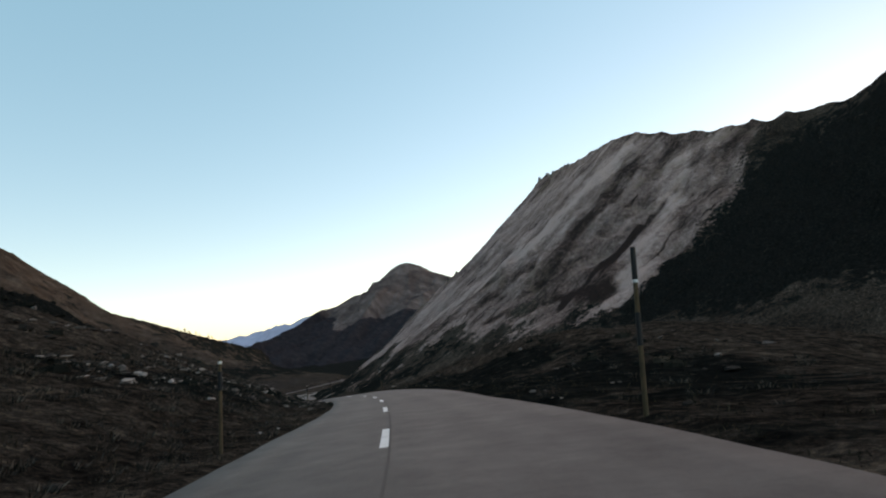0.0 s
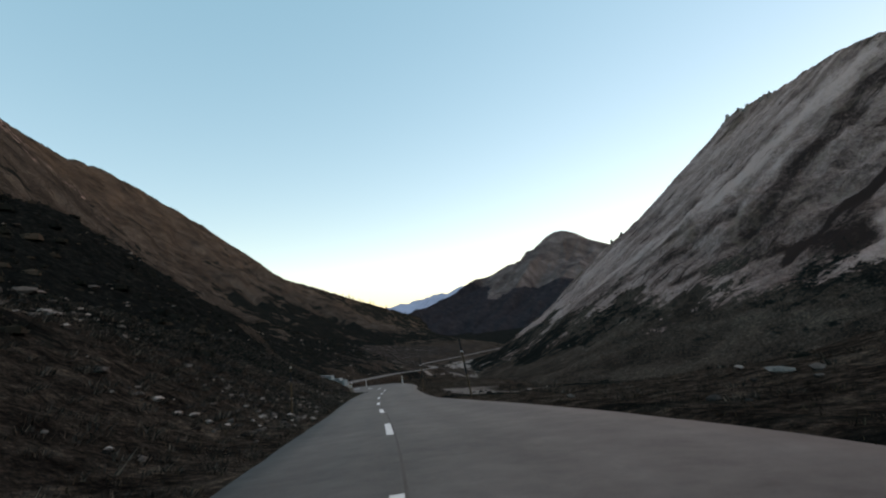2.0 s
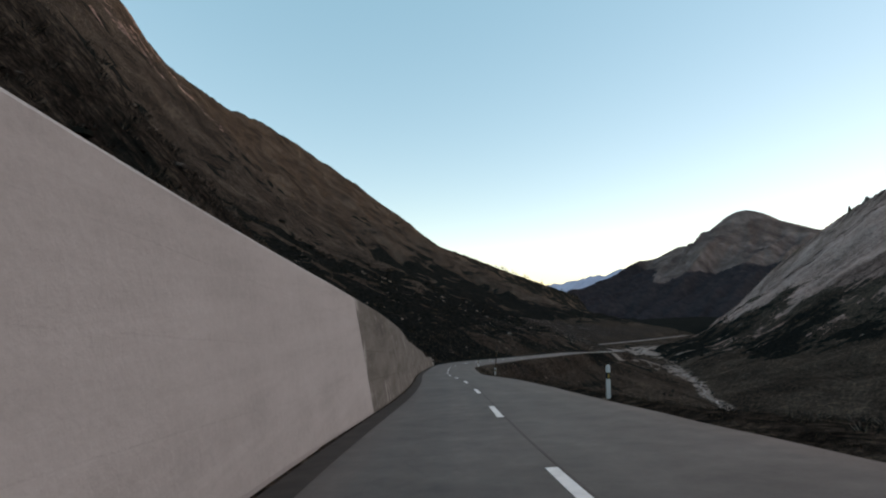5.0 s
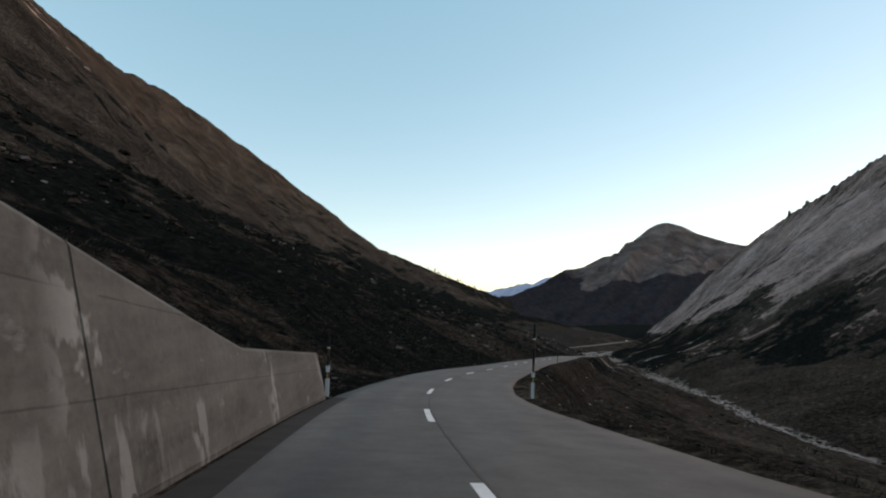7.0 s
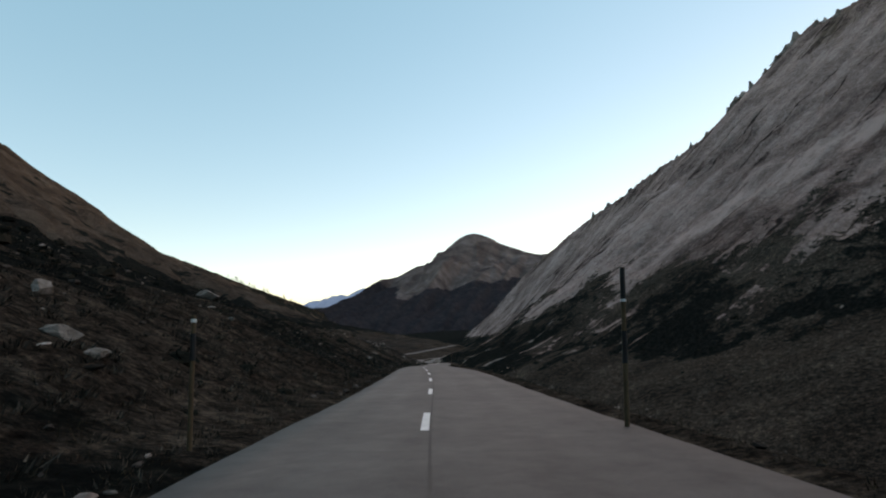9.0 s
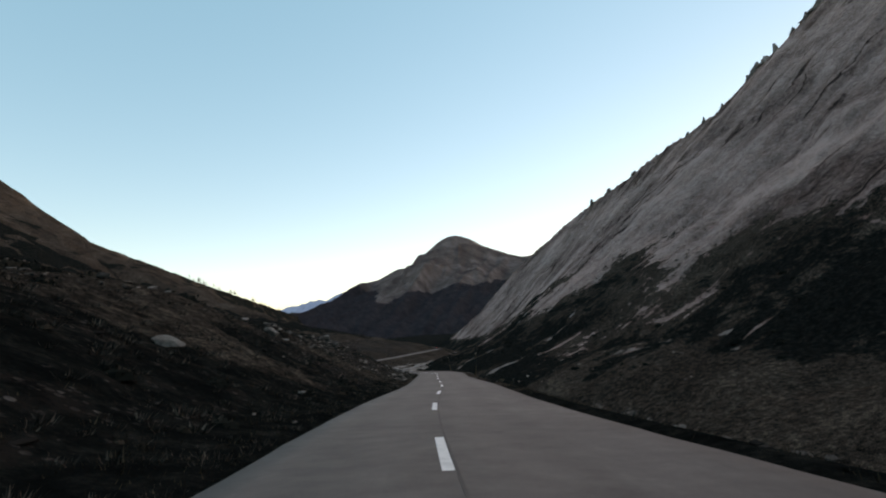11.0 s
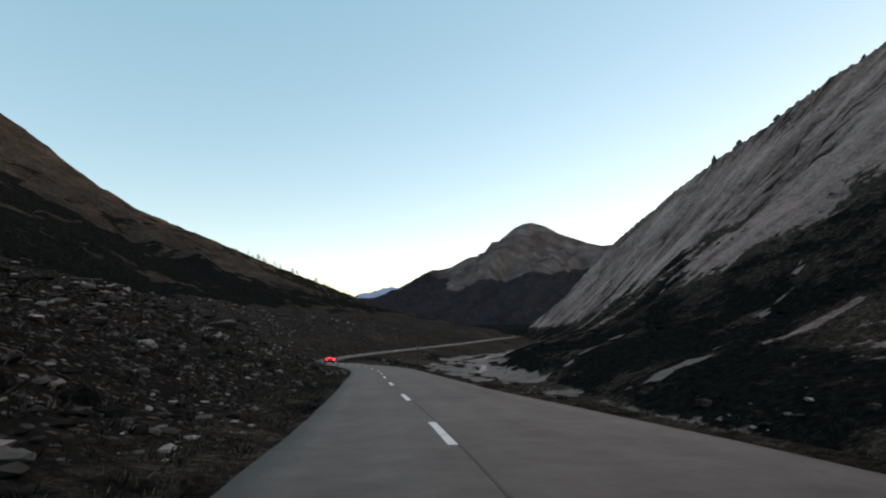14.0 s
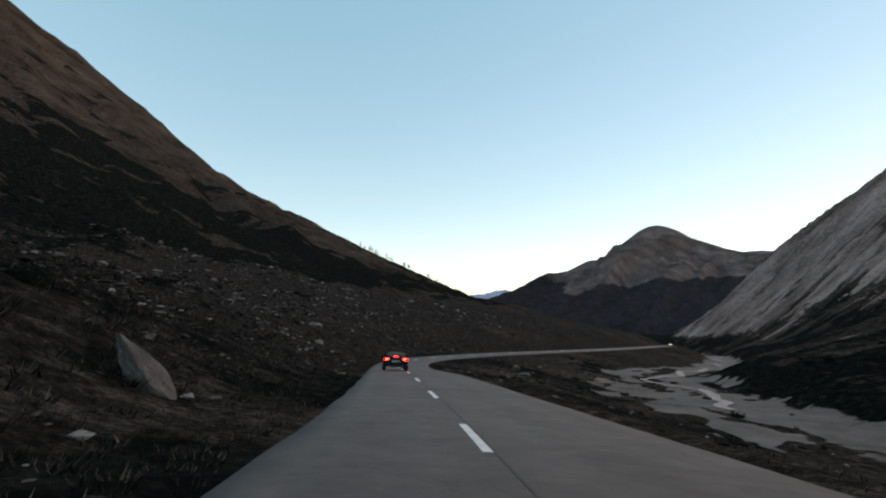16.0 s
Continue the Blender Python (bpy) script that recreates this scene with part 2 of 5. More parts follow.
def far_material():
    m, nodes, links, b = shader("far_rock_and_forest", 1.0, 0, 0.0)
    vec = coords(nodes, links)
    rock = ramp_of(nodes, links, noise_of(nodes, links, vec, 0.008, 7, 0.7), [(0.35, (0.054, 0.044, 0.043)), (0.5, (0.098, 0.081, 0.078)), (0.65, (0.165, 0.138, 0.132))])
    tree = ramp_of(nodes, links, noise_of(nodes, links, vec, 0.03, 6, 0.75), [(0.35, (0.018, 0.019, 0.023)), (0.6, (0.032, 0.031, 0.035)), (0.75, (0.052, 0.048, 0.049))])
    a = nodes.new("ShaderNodeAttribute")
    a.attribute_name = "woods"
    edge = maths(nodes, links, "ADD", a.outputs["Fac"], maths(nodes, links, "MULTIPLY", maths(nodes, links, "SUBTRACT", noise_of(nodes, links, vec, 0.015, 5, 0.7), 0.5), 1.0))
    links.new(mixed(nodes, links, ramp_of(nodes, links, edge, [(0.54, (0, 0, 0)), (0.68, (1, 1, 1))]), rock, tree), b.inputs["Base Color"])
    bumped(nodes, links, b, noise_of(nodes, links, vec, 0.02, 6, 0.7), 0.7, 18.0)
    return m


M_FAR = far_material()
def asphalt():
    """Worn asphalt: paler wheel tracks, long streaks, patches, fine grit and a few cracks."""
    m, nodes, links, b = shader("worn_asphalt", 0.72, 0, 0.32)
    vec = coords(nodes, links)
    across, run = nodes.new("ShaderNodeAttribute"), nodes.new("ShaderNodeAttribute")
    across.attribute_name, run.attribute_name = "across", "run"

    def op(kind, a, c=0.0, e=0.0):
        return maths(nodes, links, kind, a, c, e)

    c = nodes.new("ShaderNodeCombineXYZ")
    links.new(op("MULTIPLY", across.outputs["Fac"], 1.6), c.inputs[0])
    links.new(op("MULTIPLY", run.outputs["Fac"], 0.05), c.inputs[1])
    streak = noise_of(nodes, links, c.outputs[0], 1.0, 6, 0.65, 0.2)
    patch = noise_of(nodes, links, vec, 0.22, 5, 0.6)
    blot = noise_of(nodes, links, vec, 1.6, 5, 0.7)
    grit = noise_of(nodes, links, vec, 42, 4, 0.75)
    # two wheel tracks in each lane
    track = op("COSINE", op("MULTIPLY", op("SUBTRACT", op("ABSOLUTE", across.outputs["Fac"]), 0.85), 4.19))
    tone = op("ADD", op("ADD", op("MULTIPLY", streak, 0.36), op("MULTIPLY", patch, 0.36)), op("ADD", op("MULTIPLY", blot, 0.42), op("MULTIPLY", grit, 0.26)))
    tone = op("SUBTRACT", op("ADD", tone, op("MULTIPLY", track, 0.022)), 0.205)
    col = ramp_of(nodes, links, tone, [(0.36, (0.044, 0.0368, 0.0337)), (0.48, (0.077, 0.066, 0.0603)), (0.56, (0.097, 0.0838, 0.0772)), (0.68, (0.142, 0.124, 0.115))])
    vor = nodes.new("ShaderNodeTexVoronoi")
    vor.feature = "DISTANCE_TO_EDGE"
    vor.inputs["Scale"].default_value = 0.16
    links.new(vec, vor.inputs["Vector"])
    crack = op("MULTIPLY", op("LESS_THAN", op("ADD", vor.outputs["Distance"], op("MULTIPLY", blot, 0.02)), 0.0125), op("GREATER_THAN", patch, 0.5))
    col = mixed(nodes, links, op("MULTIPLY", crack, 0.22), col, (0.035, 0.032, 0.03))
    links.new(col, b.inputs["Base Color"])
    links.new(op("ADD", 0.58, op("MULTIPLY", streak, 0.3)), b.inputs["Roughness"])
    bumped(nodes, links, b, grit, 0.4, 0.008)
    return m


M_ASPHALT = asphalt()
M_TAR = grainy("tar_seam", [(0.3, (0.028, 0.026, 0.025)), (0.7, (0.055, 0.05, 0.047))], 2, 50, 0.9, 0.3, 0.005, spec=0.1)
M_PAINT = grainy("white_road_paint", [(0.3, (0.50, 0.49, 0.47)), (0.5, (0.72, 0.71, 0.69)), (0.7, (0.80, 0.79, 0.77))], 3, 60, 0.7, 0.3, 0.004)


# ---- the line of the road, and the valley round it ----
CENTRE = [(-0.9, -14.3, 0.8), (-0.5, -0.0, -0.0), (-1.7, 14.5, -0.9), (-3.7, 29.0, -2.0), (-6.7, 43.5, -3.2), (-11.5, 57.7, -4.5), (-17.48, 71.72,
           -6.1), (-24.2, 86.27, -8.0), (-30.9, 102.1, -9.8), (-38.1, 119.4, -11.8), (-48.2, 135.6, -13.9), (-59.8, 149.9, -16.0), (-69.7, 165.1, -18.1), (-79.5,
           180.0, -20.1), (-89.6, 194.5, -22.2), (-99.3, 210.0, -24.1), (-108.7, 226.4, -26.0), (-114.8, 244.2, -27.5), (-118.3, 262.5, -28.9), (-121.5, 280.9,
           -30.2)]
CENTRE += [(-123.8, 299.5, -31.5), (-126.2, 318.1, -32.7), (-129.0, 336.5, -34.0), (-131.6, 354.7, -35.4), (-133.5, 372.7, -36.8), (-134.5, 390.5,
           -38.2), (-136.1, 407.8, -39.5), (-137.5, 425.0, -40.7), (-139.6, 441.9, -42.0), (-143.4, 458.5, -43.3), (-148.8, 475.0, -44.7), (-154.8, 491.8,
           -46.0), (-160.9, 509.1, -47.4), (-168.3, 526.2, -48.7), (-176.8, 542.5, -50.0), (-185.6, 558.3, -51.2), (-194.4, 573.9, -52.6),
           (-202.5, 592.0, -53.6), (-205.5, 610.0, -54.2), (-203.0, 637.0, -54.6), (-194.0, 677.0, -54.9), (-184.0, 722.0, -55.2), (-173.0, 790.0,
           -55.8)]
BEFORE = [(2.0, -60.0, 4.5)]
BEYOND = [(-170.0, 870.0, -58.0), (-205.0, 1050.0, -62.0), (-380.0, 1450.0, -70.0), (-820.0, 2200.0, -85.0), (-1500.0, 3300.0, -100.0)]
chain = np.array(BEFORE + CENTRE + BEYOND)
knots = np.concatenate([[0], np.cumsum(np.linalg.norm(np.diff(chain[:, :2], axis=0), axis=1))])
knots -= knots[1]
FINE = np.arange(knots[0], knots[-1], 0.5)
LINE = spline(knots, chain, FINE)
flat = np.gradient(LINE[:, :2], axis=0)
arc = np.concatenate([[0], np.cumsum(np.linalg.norm(np.diff(LINE, axis=0), axis=1))])
arc -= np.interp(0, FINE, arc)
TURN_OF = np.unwrap(np.arctan2(-flat[:, 0], flat[:, 1]))
ROAD_END = np.interp(knots[len(BEFORE) + len(CENTRE)], FINE, arc)
AXIS = radians(17)

LEFT_CREST = [(-180, -300, 440), (-300, -100, 400), (-413, 150, 323), (-477, 250, 294), (-542, 350, 264), (-609, 450, 235), (-666, 550, 233),
              (-680, 650, 230), (-661, 800, 178), (-666, 1000, 102), (-620, 1250, 55), (-559, 1600, -5), (-620, 1900, -45), (-1300, 2700, -60), (-2300, 4500, -60)]
RIGHT_CREST = [(520, -300, 330), (400, 50, 240), (334, 250, 178), (287, 350, 140), (232, 450, 158), (203, 550, 198), (184, 650, 206), (155, 750, 214),
               (108, 850, 159), (-8, 1000, 90), (-85, 1085, 30), (-110, 1200, -40), (0, 1500, -60), (-300, 2200, -70), (-900, 4500, -60)]
RIVER = [(220, -300, -18), (130, 40, -28), (75, 150, -36), (5, 235, -43), (-45, 290, -46.5), (-76, 335, -48.6), (-89, 370, -49.6), (-94, 400, -50.6), (-108, 445, -52.4),
         (-121, 490, -54), (-131, 530, -55.5), (-147, 570, -56.6), (-163, 610, -57.2), (-170, 650, -57.6), (-160, 690, -58), (-152, 760, -59), (-150, 900, -63),
         (-200, 1100, -68), (-330, 1450, -76), (-780, 2200, -92), (-1900, 4500, -110)]


def at(s, what):
    return np.interp(s, arc, what)


def place(s, d):
    """Plan position of a point d metres to the right of the road's centre line."""
    s, d = np.asarray(s, float), np.asarray(d, float)
    w = ss(14, 150, np.abs(d))
    a = at(s, TURN_OF) * (1 - w) + AXIS * w
    return at(s, LINE[:, 0]) + np.cos(a) * d, at(s, LINE[:, 1]) + np.sin(a) * d


def meets(line, s_list, sign):
    """Where the cross line at each s meets a crest or the river: distance and height."""
    line = np.array(line, float)
    reach = np.arange(2, 1700, 1.0) * sign
    ds, zs = [], []
    for s in s_list:
        x, y = place(np.full(len(reach), s), reach)
        gap = (np.interp(y, line[:, 1], line[:, 0]) - x) * sign
        hit = np.argmax(gap < 0) if (gap < 0).any() else len(reach) - 1
        ds.append(abs(reach[hit]))
        zs.append(np.interp(y[hit], line[:, 1], line[:, 2]))
    return np.array(ds), np.array(zs)


STEPS = np.concatenate([np.arange(-45, 700, 4.0), 700 * 1.03 ** np.arange(0, 58)])
L_D, L_Z = meets(LEFT_CREST, STEPS, -1)
R_D, R_Z = meets(RIGHT_CREST, STEPS, 1)
V_D, V_Z = meets(RIVER, STEPS, 1)
R_D = np.maximum(R_D, V_D + 40)


# rock bands of the mountain, as (x, y), with their half width and how pale (+) or dark (-) the rock is
VEINS = [([(185, 410), (138, 390), (104, 377), (78, 364)], 5, -3.0), ([(174, 476), (142, 454), (118, 456), (84, 430), (57, 420)], 17, -1.7), ([(80, 455), (40, 460), (0, 480)], 7, -1.3),
         ([(196, 514), (135, 507), (90, 497), (48, 512), (-22, 565)], 17, 1.4), ([(207, 434), (178, 402), (129, 352), (113, 336)], 15, 1.8), ([(100, 350), (71, 393), (32, 418)], 9, -1.6)]
# stony chutes down the dark slope, as (x, y), with their half width
CHUTES = [([(-145, 585), (-141, 587), (-129.8, 603.7), (-115.5, 623.6), (-104, 641)], 1.5), ([(-133, 552.5), (-128, 552.5), (-122.7, 554.8), (-115, 562.5), (-109, 568.7), (-99, 578), (-90, 589)], 2.1)]
TRAIL = [(-95, 506), (-82, 490), (-58, 440), (-42, 425), (-10, 400), (40, 370)]
LEFT_A = 0.2


def left_edge(s):
    return np.interp(s, [0, 25, 36, 52, 67, 80, 97, 112, 129, 140, 147, 152, 178, 200, 230, 268, 275, 295, 313, 332, 352, 370, 420, 461, 478, 495, 512, 529, 547, 565, 583, 640],
                     [2.8, 2.75, 2.45, 2.75, 2.6, 2.25, 2.2, 2.25, 2.4, 2.4, 2.9, 3.4, 3.5, 3.15, 2.95, 2.95, 2.9, 2.9, 2.75, 2.65, 2.85, 2.85, 2.6, 2.3, 2.5, 2.7, 2.65, 2.48, 2.4, 2.65, 2.9, 2.5])


def right_edge(s):
    return np.interp(s, [0, 23, 34, 50, 65, 73, 80, 92, 105, 128, 134, 155, 159, 167, 195, 230, 265, 275, 295, 314, 332, 352, 371, 420, 460, 478, 497, 514, 529, 547, 567, 584, 640],
                     [4.1, 3.95, 3.7, 4.2, 4.2, 4.6, 4.7, 4.0, 3.3, 3.1, 3.5, 3.8, 4.0, 3.2, 3.4, 3.5, 3.8, 3.6, 3.8, 3.6, 3.75, 3.7, 3.9, 3.5, 3.2, 3.8, 4.3, 4.3, 3.8, 3.8, 4.1, 3.6, 3.4])


def roll(s, d):
    """Rise of the ground at (s, d) by the banking of the bends."""
    lean = np.interp(s, [0, 20, 70, 110, 135, 150, 172, 200, 235, 265, 290, 320], [.03, .04, .05, .03, .05, .11, .10, .05, 0, -.03, -.03, 0])
    return lean * np.clip(d, -6, 10) * (1 - ss(12, 30, np.abs(d)))


def wall_line(s):
    """Distance of the retaining wall's foot from the centre line."""
    return np.interp(s, [150, 178, 200, 230], [3.65, 3.65, 3.3, 3.1])


def wall_top(s):
    """Height of the concrete retaining wall above the road."""
    return np.interp(s, [151.9, 157.4, 157.5, 160, 164.4, 164.5, 168, 172, 192, 228, 236, 241, 246, 255, 261, 268.5],
                     [2.0, 1.98, 2.34, 2.32, 2.32, 2.92, 3.05, 3.2, 3.3, 3.15, 3.12, 2.95, 2.6, 2.30, 1.38, 1.36])


def river_half(s):
    return np.interp(s, [0, 300, 380, 470, 520, 560, 600, 640, 680, 720, 800, 1000], [1.6, 1.6, 1.8, 2.2, 3.6, 3.4, 4.0, 6.5, 7.0, 5.5, 4, 4])


def gap_to(x, y, line):
    """Distance in plan to a broken line."""
    gap = np.full(x.shape, 999.0)
    for (ax, ay), (bx, by) in zip(line, line[1:]):
        f = np.clip(((x - ax) * (bx - ax) + (y - ay) * (by - ay)) / ((bx - ax) ** 2 + (by - ay) ** 2), 0, 1)
        gap = np.minimum(gap, np.hypot(x - ax - f * (bx - ax), y - ay - f * (by - ay)))
    return gap


def land(s, d):
    """Plan, height and zones of the ground at the road's (s, d)."""
    s, d = np.asarray(s, float), np.asarray(d, float)
    x, y = place(s, d)
    zr = at(s, LINE[:, 2])
    le, re = left_edge(s), right_edge(s)
    # left slope
    dl = -d
    e = dl - le
    dc, zc = np.interp(s, STEPS, L_D), np.interp(s, STEPS, L_Z)
    q = np.clip((dl - le) / (dc - le), 0, 3)
    up = (LEFT_A * q + (1 - LEFT_A) * q * q) * (zc - zr)
    zl = zr + np.where(q < 1, up, (zc - zr) - (q - 1) * dc * 0.55)
    zl = zr + (zl - zr) * ss(-0.3, 5.0, e) + 2.8 * ss(0.4, 15, e) * (1 - 0.6 * ss(60, 200, e)) * ss(25, 90, s)
    # the dark shoulder above the bank
    shoulder = np.exp(-((s - 168) / 36) ** 2)
    zl = zl + 9.5 * shoulder * ss(12, 42, e) * (1 - ss(58, 130, e))
    spur = np.exp(-((s - 196) / np.where(s < 196, 30, 22)) ** 2)
    zl = zl + 7.4 * spur * ss(3, 17, e) * (1 - ss(52, 110, e))
    walled = ss(151.9, 152.7, s) * (1 - ss(268, 269, s))
    foot = wall_line(s)
    zl = zl + walled * (wall_top(s) - 0.25) * ss(foot + 0.5, foot + 1.05, dl) * np.exp(-np.maximum(e, 0) / 30)
    stony = ss(144.6, 147.5, s) * (1 - ss(151.9, 152.7, s))
    zl = zl + stony * 1.1 * ss(3.6, 4.4, dl) * np.exp(-np.maximum(e, 0) / 30)
    crest = np.exp(-((q - 1) / 0.08) ** 2)
    rough = 1 - 0.85 * crest
    zl = zl + 0.34 * fbm(x / 2.2, y / 2.2) * ss(0.6, 4, e) + 1.6 * fbm(x / 9, y / 9) * ss(4, 20, e) + 5.5 * fbm(x / 38, y / 38) * ss(20, 70, e) * rough
    zl = zl + 3.2 * (ridged(x / 24 + 3, y / 24 + 0.03 * x, 3) - 0.3) * ss(25, 90, e) * rough * (1 - ss(600, 760, y))
    zl = zl + 14 * (1 - 0.6 * ss(850, 1150, y)) * (ridged(y / 95 + 0.004 * x, x / 260, 4) - 0.35) * ss(60, 190, e) * rough
    zl = zl + crest * (2.6 * (1 - 0.7 * ss(700, 1000, y)) * fbm(y / 16, x / 30, 5) + 15 * np.maximum(0, ridged(y / 22, x / 50, 4) - 0.35) * (1 - ss(240, 420, y)))
    # right: bank, river, mountain
    er = d - re
    dv, zv, hv = np.interp(s, STEPS, V_D), np.interp(s, STEPS, V_Z), river_half(s)
    dm, zm = np.interp(s, STEPS, R_D), np.interp(s, STEPS, R_Z)
    near = hv + 9 * ss(598, 630, s) * (1 - ss(715, 750, s))
    t = np.clip(er / np.maximum(dv - near - re, 4), 0, 1)
    steep = ss(185, 215, s) * (1 - 0.25 * ss(340, 390, s)) * (1 - ss(600, 640, s))
    fall = (0.35 * ss(0.0, 1.0, t) + 0.65 * t ** 1.35) * (1 - steep) + (0.9 * t ** 0.5 + 0.1 * t) * steep * ss(0.2, 5.0, er)
    q2 = np.clip((d - dv - hv) / np.maximum(dm - dv - hv, 20), 0, 3)
    even = ss(380, 480, y)
    rise = ((0.44 * q2 + 0.56 * q2 * q2) * (1 - even) + (0.8 * q2 + 0.2 * q2 * q2 - 0.035 * ss(0, 0.12, q2) * (1 - ss(0.3, 1, q2))) * even) * (zm - zv)
    rise = np.where(q2 < 1, rise, (zm - zv) - (q2 - 1) * dm * 0.5)
    zright = zr + (zv - zr) * fall + rise
    crest2 = np.exp(-((q2 - 1) / 0.07) ** 2)
    rough2 = 1 - 0.85 * crest2
    off = np.maximum(d - dv - hv, dv - near - d)
    calm = ss(0, 12, off)
    zright = zright + (0.16 * fbm(x / 2.0, y / 2.0) * ss(0.5, 3, er) + 0.9 * fbm(x / 9, y / 9) * ss(3, 16, er) + 2.6 * fbm(x / 34, y / 34) * ss(15, 60, er) * rough2) * (0.15 + 0.85 * calm)
    zright = zright + 9 * np.exp(-((x - 34) ** 2 / 1200 + (y - 62) ** 2 / 900)) * ss(1, 14, er)
    along = s + 6 * fbm(x / 50, y / 50, 2)
    gully = 0.45 * ridged(along / 40 + 0.6 * fbm(x / 60, y / 60), q2 * 1.8, 4) + 0.26 * ridged(along / 13 + 0.4 * fbm(x / 25, y / 25), q2 * 3.2 + 7, 4) + 0.10 * ridged(along / 6 + 0.9 * fbm(x / 14, y / 14), q2 * 16 + 2, 3) + 0.10 * ridged(x / 17 + 0.5 * fbm(x / 9, y / 9), y / 14, 4)
    zright = zright + (5.0 * (gully - 0.30) + 3.0 * fbm(x / 11, y / 11, 3) + 6 * np.maximum(0, ridged(along / 22 + 0.8 * fbm(x / 30, y / 30), q2 * 7 + 1, 3) - 0.42) * ss(0.3, 0.6, q2)) * ss(0.06, 0.3, q2) * rough2
    zright = zright + 6 * (ridged(x / 23 + 4, y / 19, 4) - 0.3) * ss(0.35, 0.5, q2) * (1 - ss(470, 520, y)) * rough2
    zright = zright + crest2 * (2.2 * fbm(y / 13, x / 30, 5) + 5 * np.maximum(0, ridged(y / 13, x / 40, 3) - 0.42) * ss(560, 640, y) * (1 - ss(900, 960, y)))
    z = np.where(d < 0, zl, zright)
    inside = (d > -le - 0.35) & (d < re + 0.35)
    z = np.where(inside, np.minimum(z, zr) - 0.07, z) + roll(s, d)
    # zones
    patch = fbm(x / 45, y / 45)
    speck0 = fbm(x / 9, y / 9)
    small = fbm(x / 13 + 40, y / 13)
    low = np.interp(y, [0, 300, 366, 458, 520, 560, 600, 620, 640, 700, 750, 850, 900, 980], [0.47, 0.41, 0.39, 0.35, 0.33, 0.30, 0.30, 0.27, 0.22, 0.27, 0.30, 0.36, 0.24, 0.0])
    low = low * (1 - even) + (0.175 + 0.60 * (low - 0.22)) * even
    edge = 305 + (q2 - 0.43) * 175 + 25 * patch
    wild = 0.16 * patch + 0.10 * small + 0.16 * (gully - 0.4)
    right = d > 0
    tongue = vnoise(along / 34, q2 * 1.2) + 0.5 * vnoise(along / 13, q2 * 2 + 9)
    low = low + (0.075 - 0.03 * even) * tongue * (1 - ss(880, 950, y))
    runnel = (1 - ss(0.04, 0.15, np.abs(vnoise(along / 19 + 0.35 * patch, q2 * 0.9 + 3)))) * ss(0.05, 0.09, q2) * ss(420, 470, y)
    scree = np.where(right, ss(-0.15, 0.13, q2 - low + wild) * ss(-14, 14, y - edge), (0.30 + 0.9 * speck0 + 0.3 * small) * ss(0.50, 0.85, q + 0.2 * patch) * (1 - ss(380, 500, y)))
    scree = np.where(right, np.maximum(scree, 0.62 * runnel * ss(0.3, 0.6, 0.45 + 1.1 * speck0 + 0.5 * patch)) * (1 - ss(840, 910, y) * (1 - ss(6, 18, z - zv))), scree)
    scree = scree * np.where(right, 1 - 0.5 * ss(0.94, 0.99, q2) * (1 - ss(600, 680, y)), 1)
    reach = np.interp(y, [480, 560], [0.24, 0.40])
    shrub_r = (0.12 + 0.75 * ss(low - reach, low - reach + 0.1, q2 + 0.08 * small)) * (1 - scree) * (0.68 + 0.5 * small) * (1 - 0.6 * ss(0.85, 0.95, q2))
    foot_q = np.interp(y, [0, 150, 200, 300, 450, 600, 650], [0.06, 0.06, 0.10, 0.05, 0.05, 0.13, 0.16]) + 0.05 * small
    head_q = np.interp(y, [0, 210, 250, 285, 310, 420, 480, 560, 680, 740], [0.45, 0.44, 0.42, 0.32, 0.24, 0.27, 0.40, 0.46, 0.48, 0.30]) + 0.10 * small + 0.08 * patch
    band = ss(foot_q, foot_q + 0.05, q) * (1 - ss(head_q - 0.03, head_q + 0.03, q)) * np.interp(y, [100, 180, 300, 345, 500, 560], [1, 0.35, 0.45, 0.8, 0.8, 1])
    speck = fbm(x / 6 + 11, y / 6 - 5, 3)
    near = np.interp(s, [80, 105, 118, 126, 146, 165, 185, 205], [18, 9, 5.5, 7, 10, 14, 16, 18])
    juniper = np.exp(-((s - 152) / 62) ** 4) * ss(near - 2, near + 4, e + 7 * small) * (1 - ss(74, 100, e + 8 * patch))
    shrub_l = 0.14 + 0.14 * (1 - ss(60, 140, e)) + 0.06 * (1 - ss(10, 40, e)) + 0.80 * band + 0.45 * patch + 0.6 * small * (1 - 0.4 * ss(0.5, 0.8, q)) + (0.45 + 0.6 * ss(40, 90, e)) * speck - 0.12 * ss(0.4, 0.6, q)
    shrub_l = shrub_l + 0.7 * ss(950, 1200, y) + 1.3 * juniper
    shrub_r = shrub_r * (0.62 + 0.38 * ss(360, 440, y))
    shrub_r = shrub_r + 0.7 * ss(1050, 1200, y)
    shrub = np.where(right, np.where(q2 > 0, shrub_r, 0.30 + 0.16 * (1 - ss(120, 200, y)) + 0.5 * patch + 0.3 * small + 0.6 * ss(900, 1100, y)), shrub_l)
